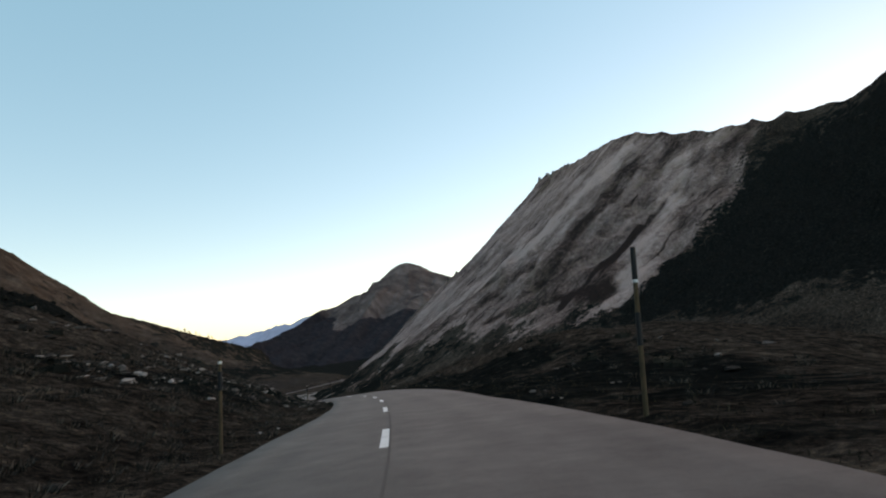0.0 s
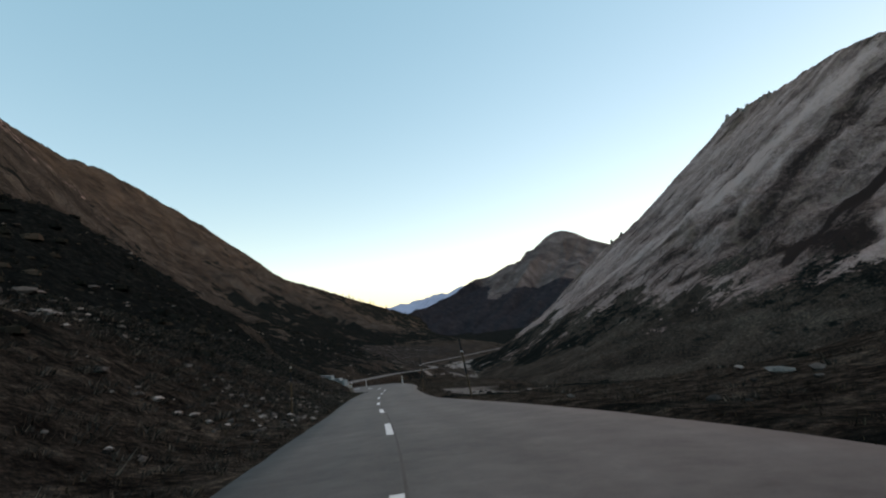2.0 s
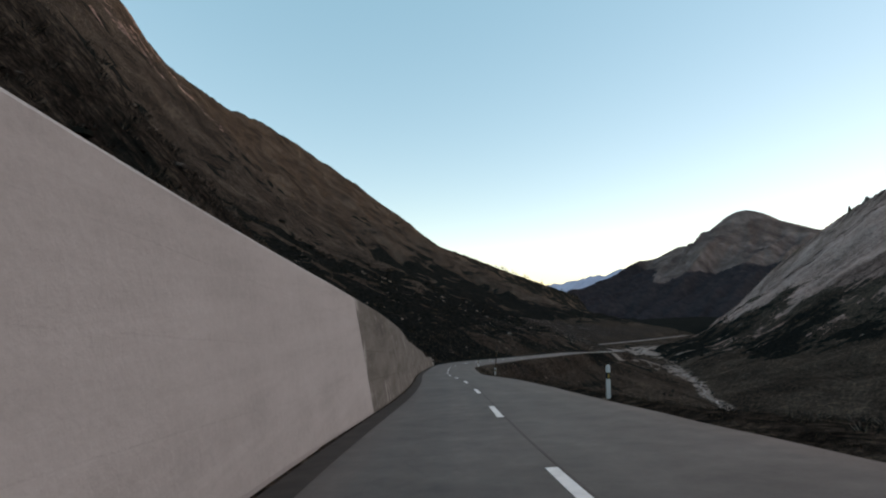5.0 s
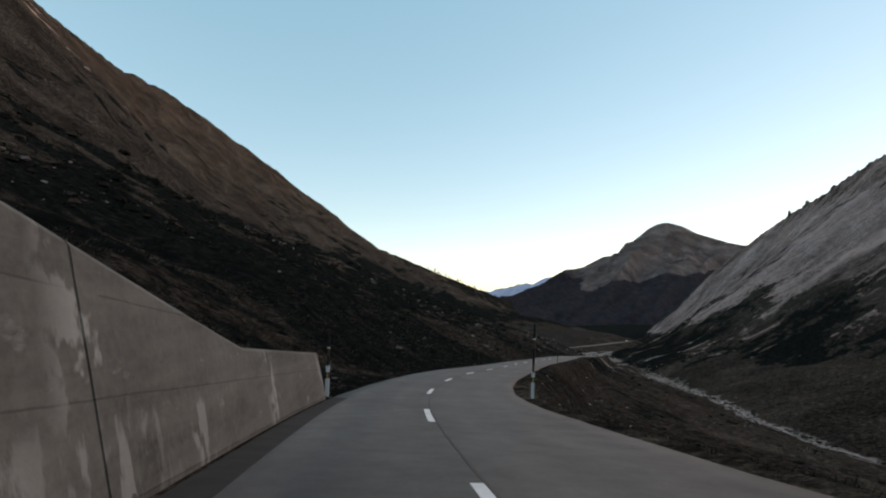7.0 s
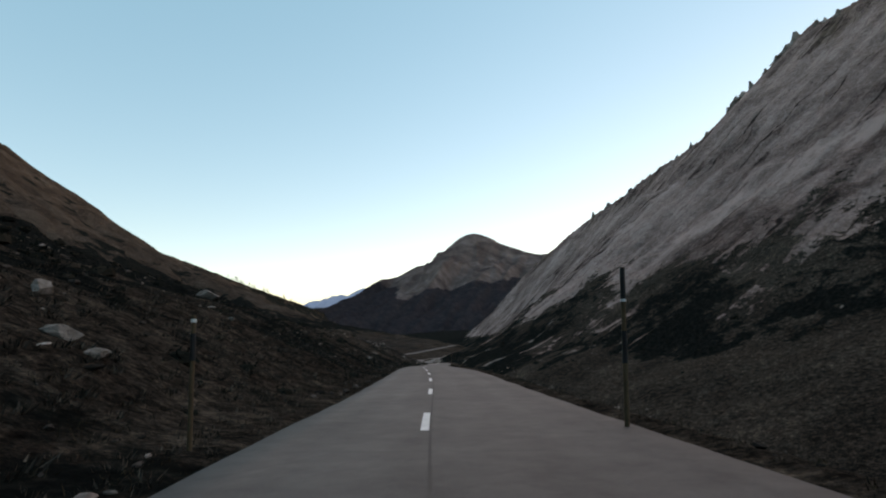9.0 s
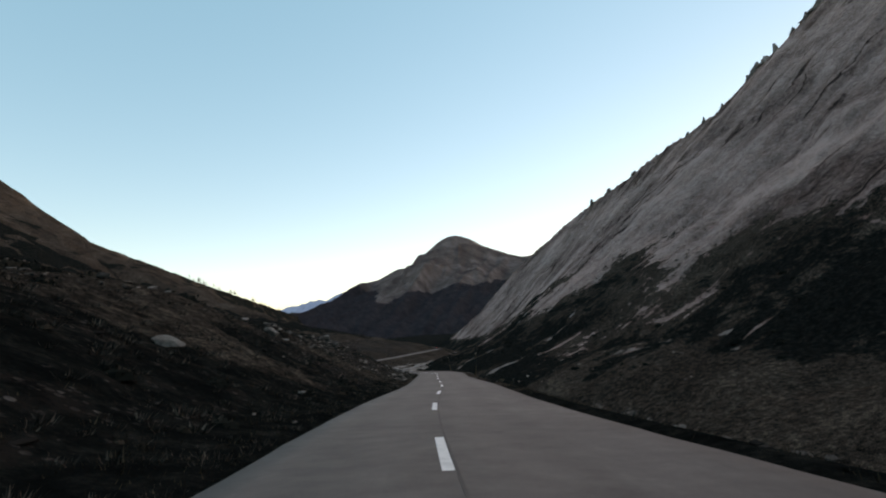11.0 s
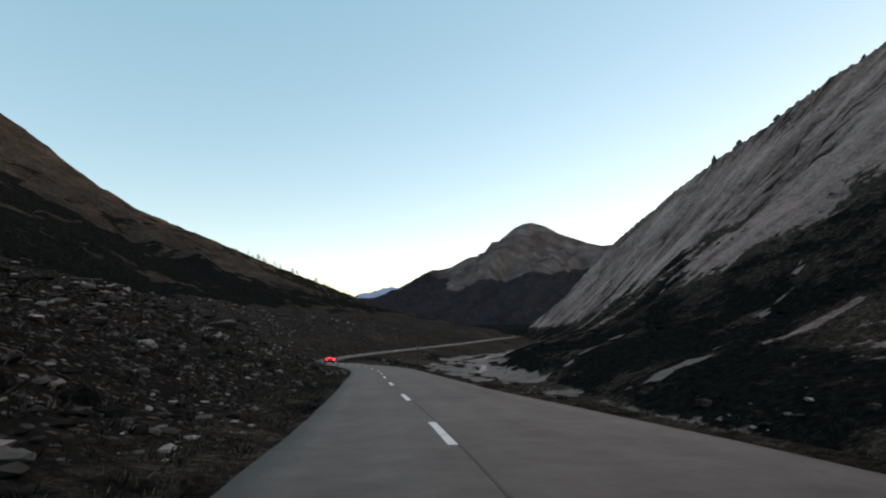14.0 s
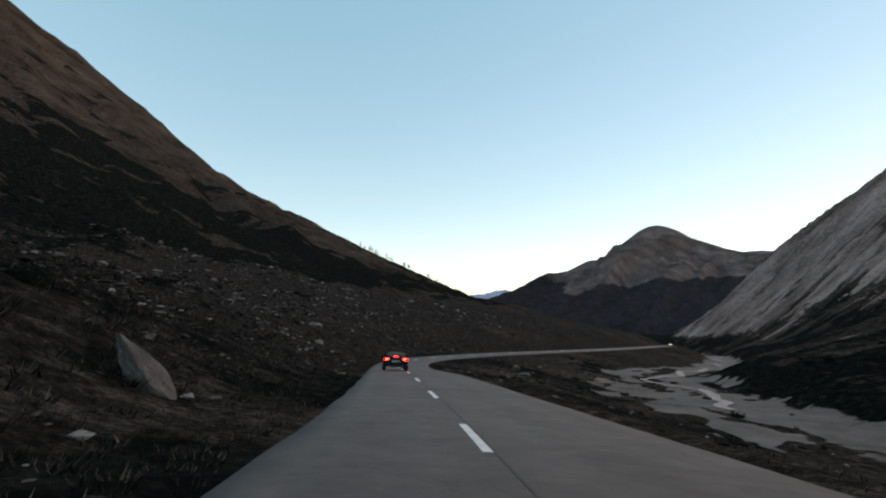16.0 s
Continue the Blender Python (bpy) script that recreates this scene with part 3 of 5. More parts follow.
    rubble = np.where(right, 0.14 + 0.28 * ss(430, 470, s) * (1 - ss(540, 570, s)) * (1 - ss(15, 35, er)) + 0.3 * ss(265, 285, s) * (1 - ss(320, 345, s)) * (1 - ss(8, 20, er)) + 0.35 * small - 0.2 * (1 - ss(150, 250, y)) + 0.25 * ss(430, 500, y) * (q2 <= 0) - 0.3 * (q2 > 0.02), 0.22 + 0.4 * small - 0.12 * (1 - ss(90, 150, y)) + 0.18 * ss(330, 420, y) * (1 - ss(0.08, 0.16, q)) + 0.16 * ss(440, 480, y) * (1 - ss(30, 80, e)))
    shrub = shrub + (~right) * (-0.16 * np.exp(-((s - 150) / 28) ** 2) - 0.10 * np.exp(-((s - 225) / 35) ** 2) + 0.45 * np.exp(-((s - 318) / 30) ** 2) + 0.25 * np.exp(-((s - 585) / 22) ** 2) * (1 - ss(8, 16, e))) * (1 - ss(25, 60, e))
    rubble = rubble - (~right) * 0.25 * np.exp(-((s - 315) / 30) ** 2) * (1 - ss(15, 40, e)) + (~right) * 0.16 * np.exp(-((s - 400) / 35) ** 2) * (1 - ss(30, 60, e))
    rubble = rubble + (~right) * 0.16 * np.exp(-((s - 132) / 22) ** 2) * (1 - ss(8, 18, e))
    rubble = rubble + (~right) * (0.62 * ss(585, 625, s) * (1 - ss(760, 800, s)) * ss(14, 26, e) * (1 - ss(70, 110, e)) + 0.22 * np.exp(-((s - 478) / 26) ** 2) * (1 - ss(25, 50, e)))
    shrub = shrub - right * 0.32 * np.exp(-((x - 34) ** 2 / 1500 + (y - 70) ** 2 / 1400))
    rubble = rubble - (~right) * (0.75 * juniper + 0.4 * band * ss(470, 520, y) * ss(40, 70, e))
    meadow = right * (1 - ss(8, 30, gap_to(x, y, [(40, 385), (60, 356), (109, 283), (130, 220)]) + 14 * small)) * (q2 < 0.3)
    shrub, rubble = shrub * (1 - 0.75 * meadow), rubble * (1 - meadow)
    knoll = right * (1 - ss(75, 105, s)) * ss(8, 14, er + 8 * small) * (1 - ss(45, 70, er))
    shrub = shrub * (1 - 0.8 * knoll) + right * 0.32 * (1 - ss(60, 95, s)) * (1 - ss(7, 13, er + 8 * small))
    shrub = shrub - right * 0.25 * ss(100, 112, s) * (1 - ss(150, 175, s)) * (1 - ss(14, 30, er))
    shrub = shrub - (~right) * 0.3 * ss(132, 142, s) * (1 - ss(165, 180, s)) * (1 - ss(near - 3, near, e))
    rubble = rubble + (~right) * 0.45 * ss(134, 139, s) * (1 - ss(145, 149, s)) * (1 - ss(3, 6, e))
    shrub = shrub + right * 0.40 * ss(0.30, 0.42, q2) * (1 - ss(330, 420, y))
    shrub = shrub + (~right) * 0.30 * (1 - ss(70, 120, s)) * ss(10, 30, e)
    rubble = rubble * (1 - ss(800, 1000, y)) * ss(0.2, 2.5, np.where(right, er, e))
    gravel = np.where(right, (1 - 0.38 * (1 - ss(540, 600, y))) * (1 - ss(-0.5, 3.0, off + 2.5 * fbm(x / 6, y / 6))), 0)
    fan = right * ss(0.3, 0.5, 0.5 + 0.5 * ridged(along / 60 + 0.3, q2, 2)) * (1 - ss(0.02, 0.10, q2)) * ss(-1, 2, off) * ss(560, 600, y) * (1 - ss(720, 760, y)) * (q2 > 0)
    gravel = np.maximum(gravel, 0.30 * fan)
    gravel = np.maximum(gravel, right * 0.74 * np.exp(-((s - 110 + 10 * small) / 8) ** 2) * (1 - ss(4.5, 8, er + 6 * small)) * ss(0.9, 2.0, er))
    gravel = gravel * (1 - ss(800, 880, y)) * (1 - 0.15 * ss(520, 540, s) * (1 - ss(600, 625, s)))
    bars = fbm(s / 11, (d - dv) / 2.2 + 7) + 0.5 * speck0
    gravel = gravel * (1 - 0.8 * ss(-0.05, 0.22, bars) * ss(600, 625, s) * (1 - ss(740, 790, s)) * ss(0.5, 2.5, np.abs(d - dv)))
    gravel = gravel * (1 - ss(585, 594, s) * (1 - ss(612, 622, s)) * np.clip(0.72 - 1.6 * speck0, 0, 1))
    gravel = gravel * (1 - ss(545, 560, s) * (1 - ss(588, 596, s)) * (1 - ss(36, 39.5, d + 3 * small)))
    for spill, wide, near, far in ((451, 11, 0.9, 6),):
        gravel = np.maximum(gravel, right * (0.72 + 0.5 * speck0) * np.exp(-((s - spill) / wide) ** 4) * ss(near - 0.5, near + 1, er + 2 * small) * (1 - ss(far - 1.5, far + 1.5, er + 4 * small)))
    gravel = np.maximum(gravel, right * (0.37 - 0.22 * ss(505, 525, s)) * ss(425, 445, s) * (1 - ss(640, 700, s)) * (1 - ss(1.6, 3.8, er + 2 * small)))
    trail = np.array(TRAIL)
    away = np.abs(x - np.interp(y, trail[::-1, 1], trail[::-1, 0])) * ((y > trail[-1, 1]) & (y < trail[0, 1]))
    away = np.where((y > trail[-1, 1]) & (y < trail[0, 1]), away, 99)
    for off_by, strength in ((9.0, 0.5), (15.0, 0.46)):
        gravel = np.maximum(gravel, right * strength * (1 - ss(0.3, 0.9, np.abs(x - np.interp(y, trail[::-1, 1], trail[::-1, 0]) + off_by + 5 * patch))) * ss(430, 470, y) * (1 - ss(540, 560, y)) * (er > 3))
    gravel = np.maximum(gravel, right * (0.48 + 0.6 * speck0) * (1 - ss(0.5, 1.4 + 3.5 * ss(470, 510, y), away + 3 * small)))
    gravel = np.maximum(gravel, right * ss(455, 475, s) * (1 - ss(522, 540, s)) * ss(3, 7, er) * (1 - ss(28, 40, er)) * (0.30 + 0.42 * vnoise(s / 24 + 3, er / 1.7) + 0.5 * speck0))
    for chute, wide in CHUTES:
        gap = gap_to(x, y, chute)
        gravel = np.maximum(gravel, right * (0.50 + 1.3 * fbm(x / 2.6, y / 2.6)) * (1 - ss(0.3 * wide, wide, gap + 2.2 * fbm(x / 3 + 8, y / 3))))
    cleft = (1 - ss(0.02, 0.09, np.abs(vnoise(along / 31 + 0.25 * fbm(x / 40, y / 40), q2 * 0.7 + 5)))) * ss(-0.25, 0.1, small)
    scree = scree * (1 - ss(1080, 1160, y))
    crag = np.where(right, np.maximum(0.6 * ss(0.80, 0.95, q2 + 0.1 * patch), 0.5 * ss(0.35, 0.5, q2) * (1 - ss(470, 520, y + 40 * patch))), 0.35 * ss(0.7, 0.9, q))
    rib = np.where(right, np.clip(0.5 + 1.1 * (gully - 0.38) - 0.8 * cleft, -0.5, 1), 0.5)
    for vein, wide, pale in VEINS:
        inside = right * (1 - ss(0.25 * wide, wide, gap_to(x, y, vein) + 1.1 * wide * fbm(x / (2.4 * wide), y / (2.4 * wide))))
        rib = rib + pale * inside * (0.8 + 0.9 * small)
        if pale > 1.5:
            scree = np.maximum(scree, 0.9 * inside)
    return x, y, z, dict(crag=crag, scree=scree, shrub=np.clip(shrub, 0, 1.4), rubble=np.clip(rubble, 0, 1), gravel=gravel, run=s, out=np.abs(d), rib=rib)


def ground():
    s = np.concatenate([np.arange(-45, 930, 1.3), 930 * 1.0065 ** np.arange(0, 122), 2050 * 1.03 ** np.arange(0, 25)])
    s = s[s < arc[-1] - 5]
    fine = np.concatenate([[0.0, 1.0, 1.7], np.arange(2.0, 7.0, 0.28), 7.0 * 1.045 ** np.arange(1, 58), 90 * 1.022 ** np.arange(1, 112), 1040 * 1.12 ** np.arange(1, 9)])
    d = np.concatenate([-fine[:0:-1], fine])
    S, D = np.meshgrid(s, d, indexing="ij")
    x, y, z, zones = land(S.ravel(), D.ravel())
    n, m = len(s), len(d)
    idx = np.arange(n * m).reshape(n, m)
    faces = np.stack([idx[:-1, :-1], idx[:-1, 1:], idx[1:, 1:], idx[1:, :-1]], -1).reshape(-1, 4)
    me = sheet_mesh("ground", np.stack([x, y, z], -1).tolist(), faces.tolist(), M_GROUND)
    for name, values in zones.items():
        me.attributes.new(name, "FLOAT", "POINT").data.foreach_set("value", values.astype(np.float32))
    return tagged(new("ground", me), "alpine valley floor and steep slopes of dry grass, dark shrubs and grey scree", "ground", kind="structure")


ground()


def far_range(name, crest, base, front, back, material, label, jag, wobble):
    """A distant mountain: a jagged crest with flanks that fall to the valley on both sides."""
    crest = np.array(crest, float)
    run = np.concatenate([[0], np.cumsum(np.linalg.norm(np.diff(crest[:, :2], axis=0), axis=1))])
    u = np.linspace(0, run[-1], 260)
    c = np.stack([np.interp(u, run, crest[:, k]) for k in range(3)], -1)
    c[:, 2] += jag * fbm(u / 60, u * 0 + 3.3, 5)
    v = np.concatenate([-np.linspace(1, 0, 60, endpoint=False), np.linspace(0, 1, 14)])
    U, V = np.meshgrid(np.arange(len(u)), v, indexing="ij")
    px, py, pz = c[U, 0], c[U, 1], c[U, 2]
    px = px + np.where(V < 0, V * front[0], V * back[0])
    py = py + np.where(V < 0, V * front[1], V * back[1])
    a = np.abs(V)
    z = base + (pz - base) * (1 - (1.25 * a - 0.25 * a * a))
    z += wobble * (ridged(u[U] / 150, V * 2.0, 5) - 0.3) * ss(0.0, 0.2, a)
    n, m = U.shape
    idx = np.arange(n * m).reshape(n, m)
    faces = np.stack([idx[:-1, :-1], idx[:-1, 1:], idx[1:, 1:], idx[1:, :-1]], -1).reshape(-1, 4)
    me = sheet_mesh(name, np.stack([px.ravel(), py.ravel(), z.ravel()], -1).tolist(), faces.tolist(), material)
    line = np.interp(c[U, 0], [-900, -750, -590, -480, -410, -330, -200, 0, 150, 290], [140, 165, 175, 110, 40, 80, 130, 150, 165, 215])
    woods = ss(-45, 45, line + 50 * fbm(px / 160, py / 160) + 30 * (ridged(u[U] / 150, V * 2.0, 5) - 0.3) - z)
    me.attributes.new("woods", "FLOAT", "POINT").data.foreach_set("value", woods.ravel().astype(np.float32))
    return tagged(new(name, me), label, "mountain", kind="structure")


PEAK = [(700, 3420, 258), (400, 3480, 306), (289, 3489, 336), (218, 3500, 342), (145, 3508, 334), (87, 3514, 348), (-12, 3522, 386), (-90, 3525, 414), (-165, 3528, 460), (-205, 3529, 476), (-248, 3528, 482), (-290, 3526, 476),
        (-335, 3523, 456), (-412, 3518, 390), (-490, 3510, 308), (-595, 3495, 288), (-765, 3468, 198), (-890, 3440, 125), (-985, 3414, 80), (-1110, 3377, 10), (-1300, 3300, -80)]
far_range("backdrop_peak", PEAK, -110, (250, 1500), (-300, 700), M_FAR, "distant rounded grey mountain peak above the valley's end", 5, 80)
BLUE = [(-2500, 4150, 20), (-1884, 4348, 82), (-1795, 4386, 88), (-1643, 4463, 122), (-1519, 4489, 150), (-1391, 4546, 172), (-1284, 4562, 192), (-1216, 4594, 228), (-1040, 4630, 262),
        (-850, 4662, 295), (-400, 4700, 330)]
# the blue of distant haze is put into the colour and a faint glow
M_BLUE = grainy("hazy_blue_range", [(0.35, (0.10, 0.19, 0.30)), (0.65, (0.17, 0.27, 0.40))], 0.004, 0.03, 0.95, 0.4, 6.0)
M_BLUE.node_tree.nodes["Principled BSDF"].inputs["Emission Color"].default_value = (0.30, 0.52, 0.80, 1)
M_BLUE.node_tree.nodes["Principled BSDF"].inputs["Emission Strength"].default_value = 0.06
far_range("backdrop_range", BLUE, -150, (200, 700), (0, 120), M_BLUE, "far hazy blue mountain range on the horizon", 22, 60)


# ---- road ----
def road():
    s = np.arange(-40, ROAD_END, 1.0)
    cols = np.linspace(0, 1, 13)
    rows = []
    for c in cols:
        d = -left_edge(s) * (1 - c) + right_edge(s) * c + (0.07 * fbm(s / 1.7, s * 0 + c) if c in (0, 1) else 0)
        x, y = place(s, d)
        rows.append(np.stack([x, y, at(s, LINE[:, 2]) - 0.012 * np.abs(d) + roll(s, d)], -1))
    skirts = [rows[0] - [0, 0, 0.25]] + rows + [rows[-1] - [0, 0, 0.25]]
    grid = np.stack(skirts, 1)
    n, m = grid.shape[:2]
    idx = np.arange(n * m).reshape(n, m)
    faces = np.stack([idx[:-1, :-1], idx[:-1, 1:], idx[1:, 1:], idx[1:, :-1]], -1).reshape(-1, 4)
    me = sheet_mesh("road", grid.reshape(-1, 3).tolist(), faces.tolist(), M_ASPHALT)
    wide = np.stack([-left_edge(s) * (1 - c) + right_edge(s) * c for c in [0, *cols, 1]], 1)
    for name, values in (("across", wide), ("run", np.repeat(s[:, None], m, 1))):
        me.attributes.new(name, "FLOAT", "POINT").data.foreach_set("value", values.ravel().astype(np.float32))
    ob = new("road", me)
    return tagged(ob, "narrow two-lane mountain road of worn grey asphalt", "road", kind="structure")


ROAD = road()


def strip(name, s0, s1, d0, d1, lift, material, parent, step=1.0):
    s = np.linspace(s0, s1, max(2, int(round((s1 - s0) / step)) + 1))
    rows = []
    n = len(s)
    for d in (np.zeros(n) + d0(s) if callable(d0) else np.full(n, d0), np.zeros(n) + d1(s) if callable(d1) else np.full(n, d1)):
        x, y = place(s, d)
        rows.append(np.stack([x, y, at(s, LINE[:, 2]) - 0.012 * np.abs(d) + roll(s, d) + lift], -1))
    top = np.concatenate(rows).tolist()
    low = [(p[0], p[1], p[2] - lift) for p in top]
    faces = [(i, n + i, n + i + 1, i + 1) for i in range(n - 1)]
    faces += [(2 * n + i, i, i + 1, 2 * n + i + 1) for i in range(n - 1)] + [(n + i, 3 * n + i, 3 * n + i + 1, n + i + 1) for i in range(n - 1)]
    ob = new(name, sheet_mesh(name, top + low, faces, material, smooth=False))
    ob.parent = parent
    return ob


M_SEAM = grainy("closed_seam", [(0.3, (0.078, 0.069, 0.063)), (0.7, (0.108, 0.096, 0.089))], 2, 50, 0.9, 0.3, 0.005, spec=0.1)
strip("centre_seam", -38, ROAD_END - 3, 0.08, 0.12, 0.003, M_SEAM, ROAD, 2.0)["label"] = "dark tar seam along the middle of the road"
for s0, s1, d0, d1 in ((371.12, 371.62, -0.24, 0.16), (371.62, 371.92, -0.10, 0.24)):
    strip("tar_patch", s0, s1, d0, d1, 0.0045, M_TAR, ROAD, 0.3)["label"] = "small black tar patch"
# every third metre painted, nine metres from dash to dash
DASH_AT, DASH_NO = [44.4, 140.9, 266.0, 366.4, 490.7, 579.4], [0, 11, 25, 36, 50, 60]
for k in range(-8, 84):
    end = np.interp(k, DASH_NO, DASH_AT) + 9.0 * (min(k, 0) + max(k - 60, 0))
    strip("centre_dash", end - 3.0, end, -0.075, 0.075, 0.006, M_PAINT, ROAD)


# ---- retaining wall and dry stone wall ----
def concrete(name, stops, lines=0.45):
    m, nodes, links, b = shader(name, 0.9, 0, 0.25)
    vec = coords(nodes, links)
    big = noise_of(nodes, links, vec, 0.6, 6, 0.65)
    small = noise_of(nodes, links, vec, 9, 5, 0.7)
    drip = noise_of(nodes, links, coords(nodes, links, (0.22, 0.22, 2.4)), 1.0, 6, 0.65, 0.3)
    fac = maths(nodes, links, "ADD", maths(nodes, links, "MULTIPLY", big, 0.34), maths(nodes, links, "MULTIPLY", small, 0.24))
    fac = maths(nodes, links, "ADD", fac, maths(nodes, links, "MULTIPLY", drip, 0.42))
    col = ramp_of(nodes, links, fac, stops)
    a = nodes.new("ShaderNodeAttribute")
    a.attribute_name = "lift"
    wob = maths(nodes, links, "ADD", a.outputs["Fac"], maths(nodes, links, "MULTIPLY", big, 0.05))
    board = maths(nodes, links, "FRACT", maths(nodes, links, "MULTIPLY", wob, 1.15))
    seam = maths(nodes, links, "LESS_THAN", board, 0.022)
    seam = maths(nodes, links, "MULTIPLY", seam, maths(nodes, links, "GREATER_THAN", noise_of(nodes, links, vec, 0.35, 3), 0.40))
    col = mixed(nodes, links, maths(nodes, links, "MULTIPLY", seam, lines), col, (0.05, 0.045, 0.04))
    streak = ramp_of(nodes, links, noise_of(nodes, links, coords(nodes, links, (1.1, 1.1, 2.6)), 1.0, 5, 0.6), [(0.64, (0, 0, 0)), (0.70, (1, 1, 1))])
    col = mixed(nodes, links, maths(nodes, links, "MULTIPLY", streak, 0.3), col, (0.46, 0.44, 0.41))
    # lime that has run down the lowest metre
    run = noise_of(nodes, links, coords(nodes, links, (2.2, 2.2, 0.35)), 1.0, 5, 0.6, 0.3)
    run = maths(nodes, links, "MULTIPLY", ramp_of(nodes, links, run, [(0.52, (0, 0, 0)), (0.58, (1, 1, 1))]), ramp_of(nodes, links, maths(nodes, links, "ADD", a.outputs["Fac"], maths(nodes, links, "MULTIPLY", small, 0.5)), [(0.85, (1, 1, 1)), (1.2, (0, 0, 0))]))
    lime = maths(nodes, links, "MULTIPLY", run, ramp_of(nodes, links, noise_of(nodes, links, vec, 0.16, 3), [(0.52, (0, 0, 0)), (0.60, (1, 1, 1))]))
    col = mixed(nodes, links, maths(nodes, links, "MULTIPLY", lime, 0.95 * lines), col, (0.50, 0.475, 0.45))
    # pale patches of lime and mortar beside the joints, and small dark tie holes
    j = nodes.new("ShaderNodeAttribute")
    j.attribute_name = "joint"
    close = ramp_of(nodes, links, maths(nodes, links, "ADD", j.outputs["Fac"], maths(nodes, links, "MULTIPLY", drip, 0.5)), [(0.35, (1, 1, 1)), (0.85, (0, 0, 0))])
    blot = ramp_of(nodes, links, noise_of(nodes, links, coords(nodes, links, (1.3, 1.3, 0.9)), 1.0, 4, 0.6), [(0.53, (0, 0, 0)), (0.57, (1, 1, 1))])
    col = mixed(nodes, links, maths(nodes, links, "MULTIPLY", maths(nodes, links, "MULTIPLY", close, blot), 1.5 * lines), col, (0.46, 0.445, 0.41))
    holes = nodes.new("ShaderNodeTexVoronoi")
    holes.inputs["Scale"].default_value = 0.9
    links.new(vec, holes.inputs["Vector"])
    col = mixed(nodes, links, maths(nodes, links, "MULTIPLY", maths(nodes, links, "LESS_THAN", holes.outputs["Distance"], 0.055), 1.6 * lines), col, (0.05, 0.046, 0.04))
    links.new(col, b.inputs["Base Color"])
    bumped(nodes, links, b, maths(nodes, links, "SUBTRACT", small, maths(nodes, links, "MULTIPLY", seam, 4.0 * lines)), 0.4, 0.02)
    return m


M_NEW = concrete("pale_new_concrete", [(0.3, (0.36, 0.335, 0.315)), (0.5, (0.47, 0.442, 0.42)), (0.7, (0.56, 0.53, 0.51))], 0.04)
M_OLD = concrete("weathered_concrete", [(0.36, (0.081, 0.0735, 0.063)), (0.46, (0.136, 0.125, 0.108)), (0.56, (0.183, 0.170, 0.148)), (0.70, (0.253, 0.238, 0.212))])
M_DARK = grainy("opening_dark_painted", [(0.3, (0.012, 0.012, 0.012)), (0.7, (0.03, 0.03, 0.03))], 2, 20, 0.9)


def batter(s):
    """How far the wall's face leans back for each metre of height."""
    return np.interp(s, [165, 235], [0.16, 0.24])


def wall_panel(s0, s1, material, parent):
    s = np.linspace(s0, s1, max(3, int((s1 - s0) / 0.5)))
    s = np.unique(np.concatenate([s, [v for v in (157.4, 157.5, 164.4, 164.5, 261.0) if s0 < v < s1]]))
    h, zr = wall_top(s), at(s, LINE[:, 2]) + roll(s, -wall_line(s))
    rings, lifts, gaps = [], [], []
    for k in range(len(s)):
        w = float(wall_line(s[k]))
        zs = [-0.35, 0.0, h[k] * 0.5, h[k] - 0.05, h[k], h[k], h[k] - 0.05, -0.35]
        b = float(batter(s[k])) * h[k]
        ds = [-w, -w, -w - 0.5 * b, -w - b + 0.005, -w - 0.04 - b, -w - 0.42 - b, -w - 0.46 - b, -w - 0.8]
        x, y = place(np.full(8, s[k]), np.array(ds))
        rings += [(e, f, zr[k] + c) for e, f, c in zip(x, y, zs)]
        lifts += zs
        gaps += [min(s[k] - s0, s1 - s[k])] * 8
    faces = [(8 * k + i, 8 * k + 8 + i, 8 * k + 8 + (i + 1) % 8, 8 * k + (i + 1) % 8) for k in range(len(s) - 1) for i in range(8)]
    faces += [tuple(range(8)), tuple(range(8 * len(s) - 1, 8 * len(s) - 9, -1))]
    me = sheet_mesh("wall_panel", rings, faces, material, smooth=False)
    for name, values in (("lift", lifts), ("joint", gaps)):
        me.attributes.new(name, "FLOAT", "POINT").data.foreach_set("value", np.array(values, dtype=np.float32))
    ob = new("wall_panel", me)
    ob.parent = parent
    return ob


def retaining_wall():
    top = tagged(new("wall_roadside"), "long concrete retaining wall with sloping top beside the road", "wall", kind="structure")
    for a, b in ((151.9, 164.45), (164.48, 180.0), (180.03, 195.0)):
        wall_panel(a, b, M_NEW, top)["label"] = "pale new concrete panel"
    for a, b in ((195.03, 204.0), (204.04, 214.0), (214.04, 226.0), (226.04, 236.4), (236.44, 243.2), (243.24, 256.0), (256.04, 262.6), (262.63, 268.5)):
        wall_panel(a, b, M_OLD, top)["label"] = "weathered grey-brown concrete panel"
    x, y = place(237.0, -3.1)
    # solid block: the drain's shaded inside is only its near-black colour
    bm = box(bmesh.new(), -0.3, 0.006, -0.24, 0.24, 0.02, 0.6, 0.004)
    hole = part("drain_opening", bm, M_DARK, top, "near-black block painted as the drain opening at the wall's foot")
    hole.matrix_world = Matrix.Translation((float(x), float(y), float(at(237.0, LINE[:, 2])))) @ Matrix.Rotation(float(at(237.0, TURN_OF)), 4, "Z") @ Matrix.Rotation(-math.atan(0.24), 4, "Y")
    return top


retaining_wall()
# dark strip just under half a metre wide along the road's left edge
strip("gutter", 133, 269, lambda s: -left_edge(s) - 0.02, lambda s: -left_edge(s) + 0.45, 0.004, M_TAR, ROAD, 1.0)["label"] = "dark gutter strip along the wall"


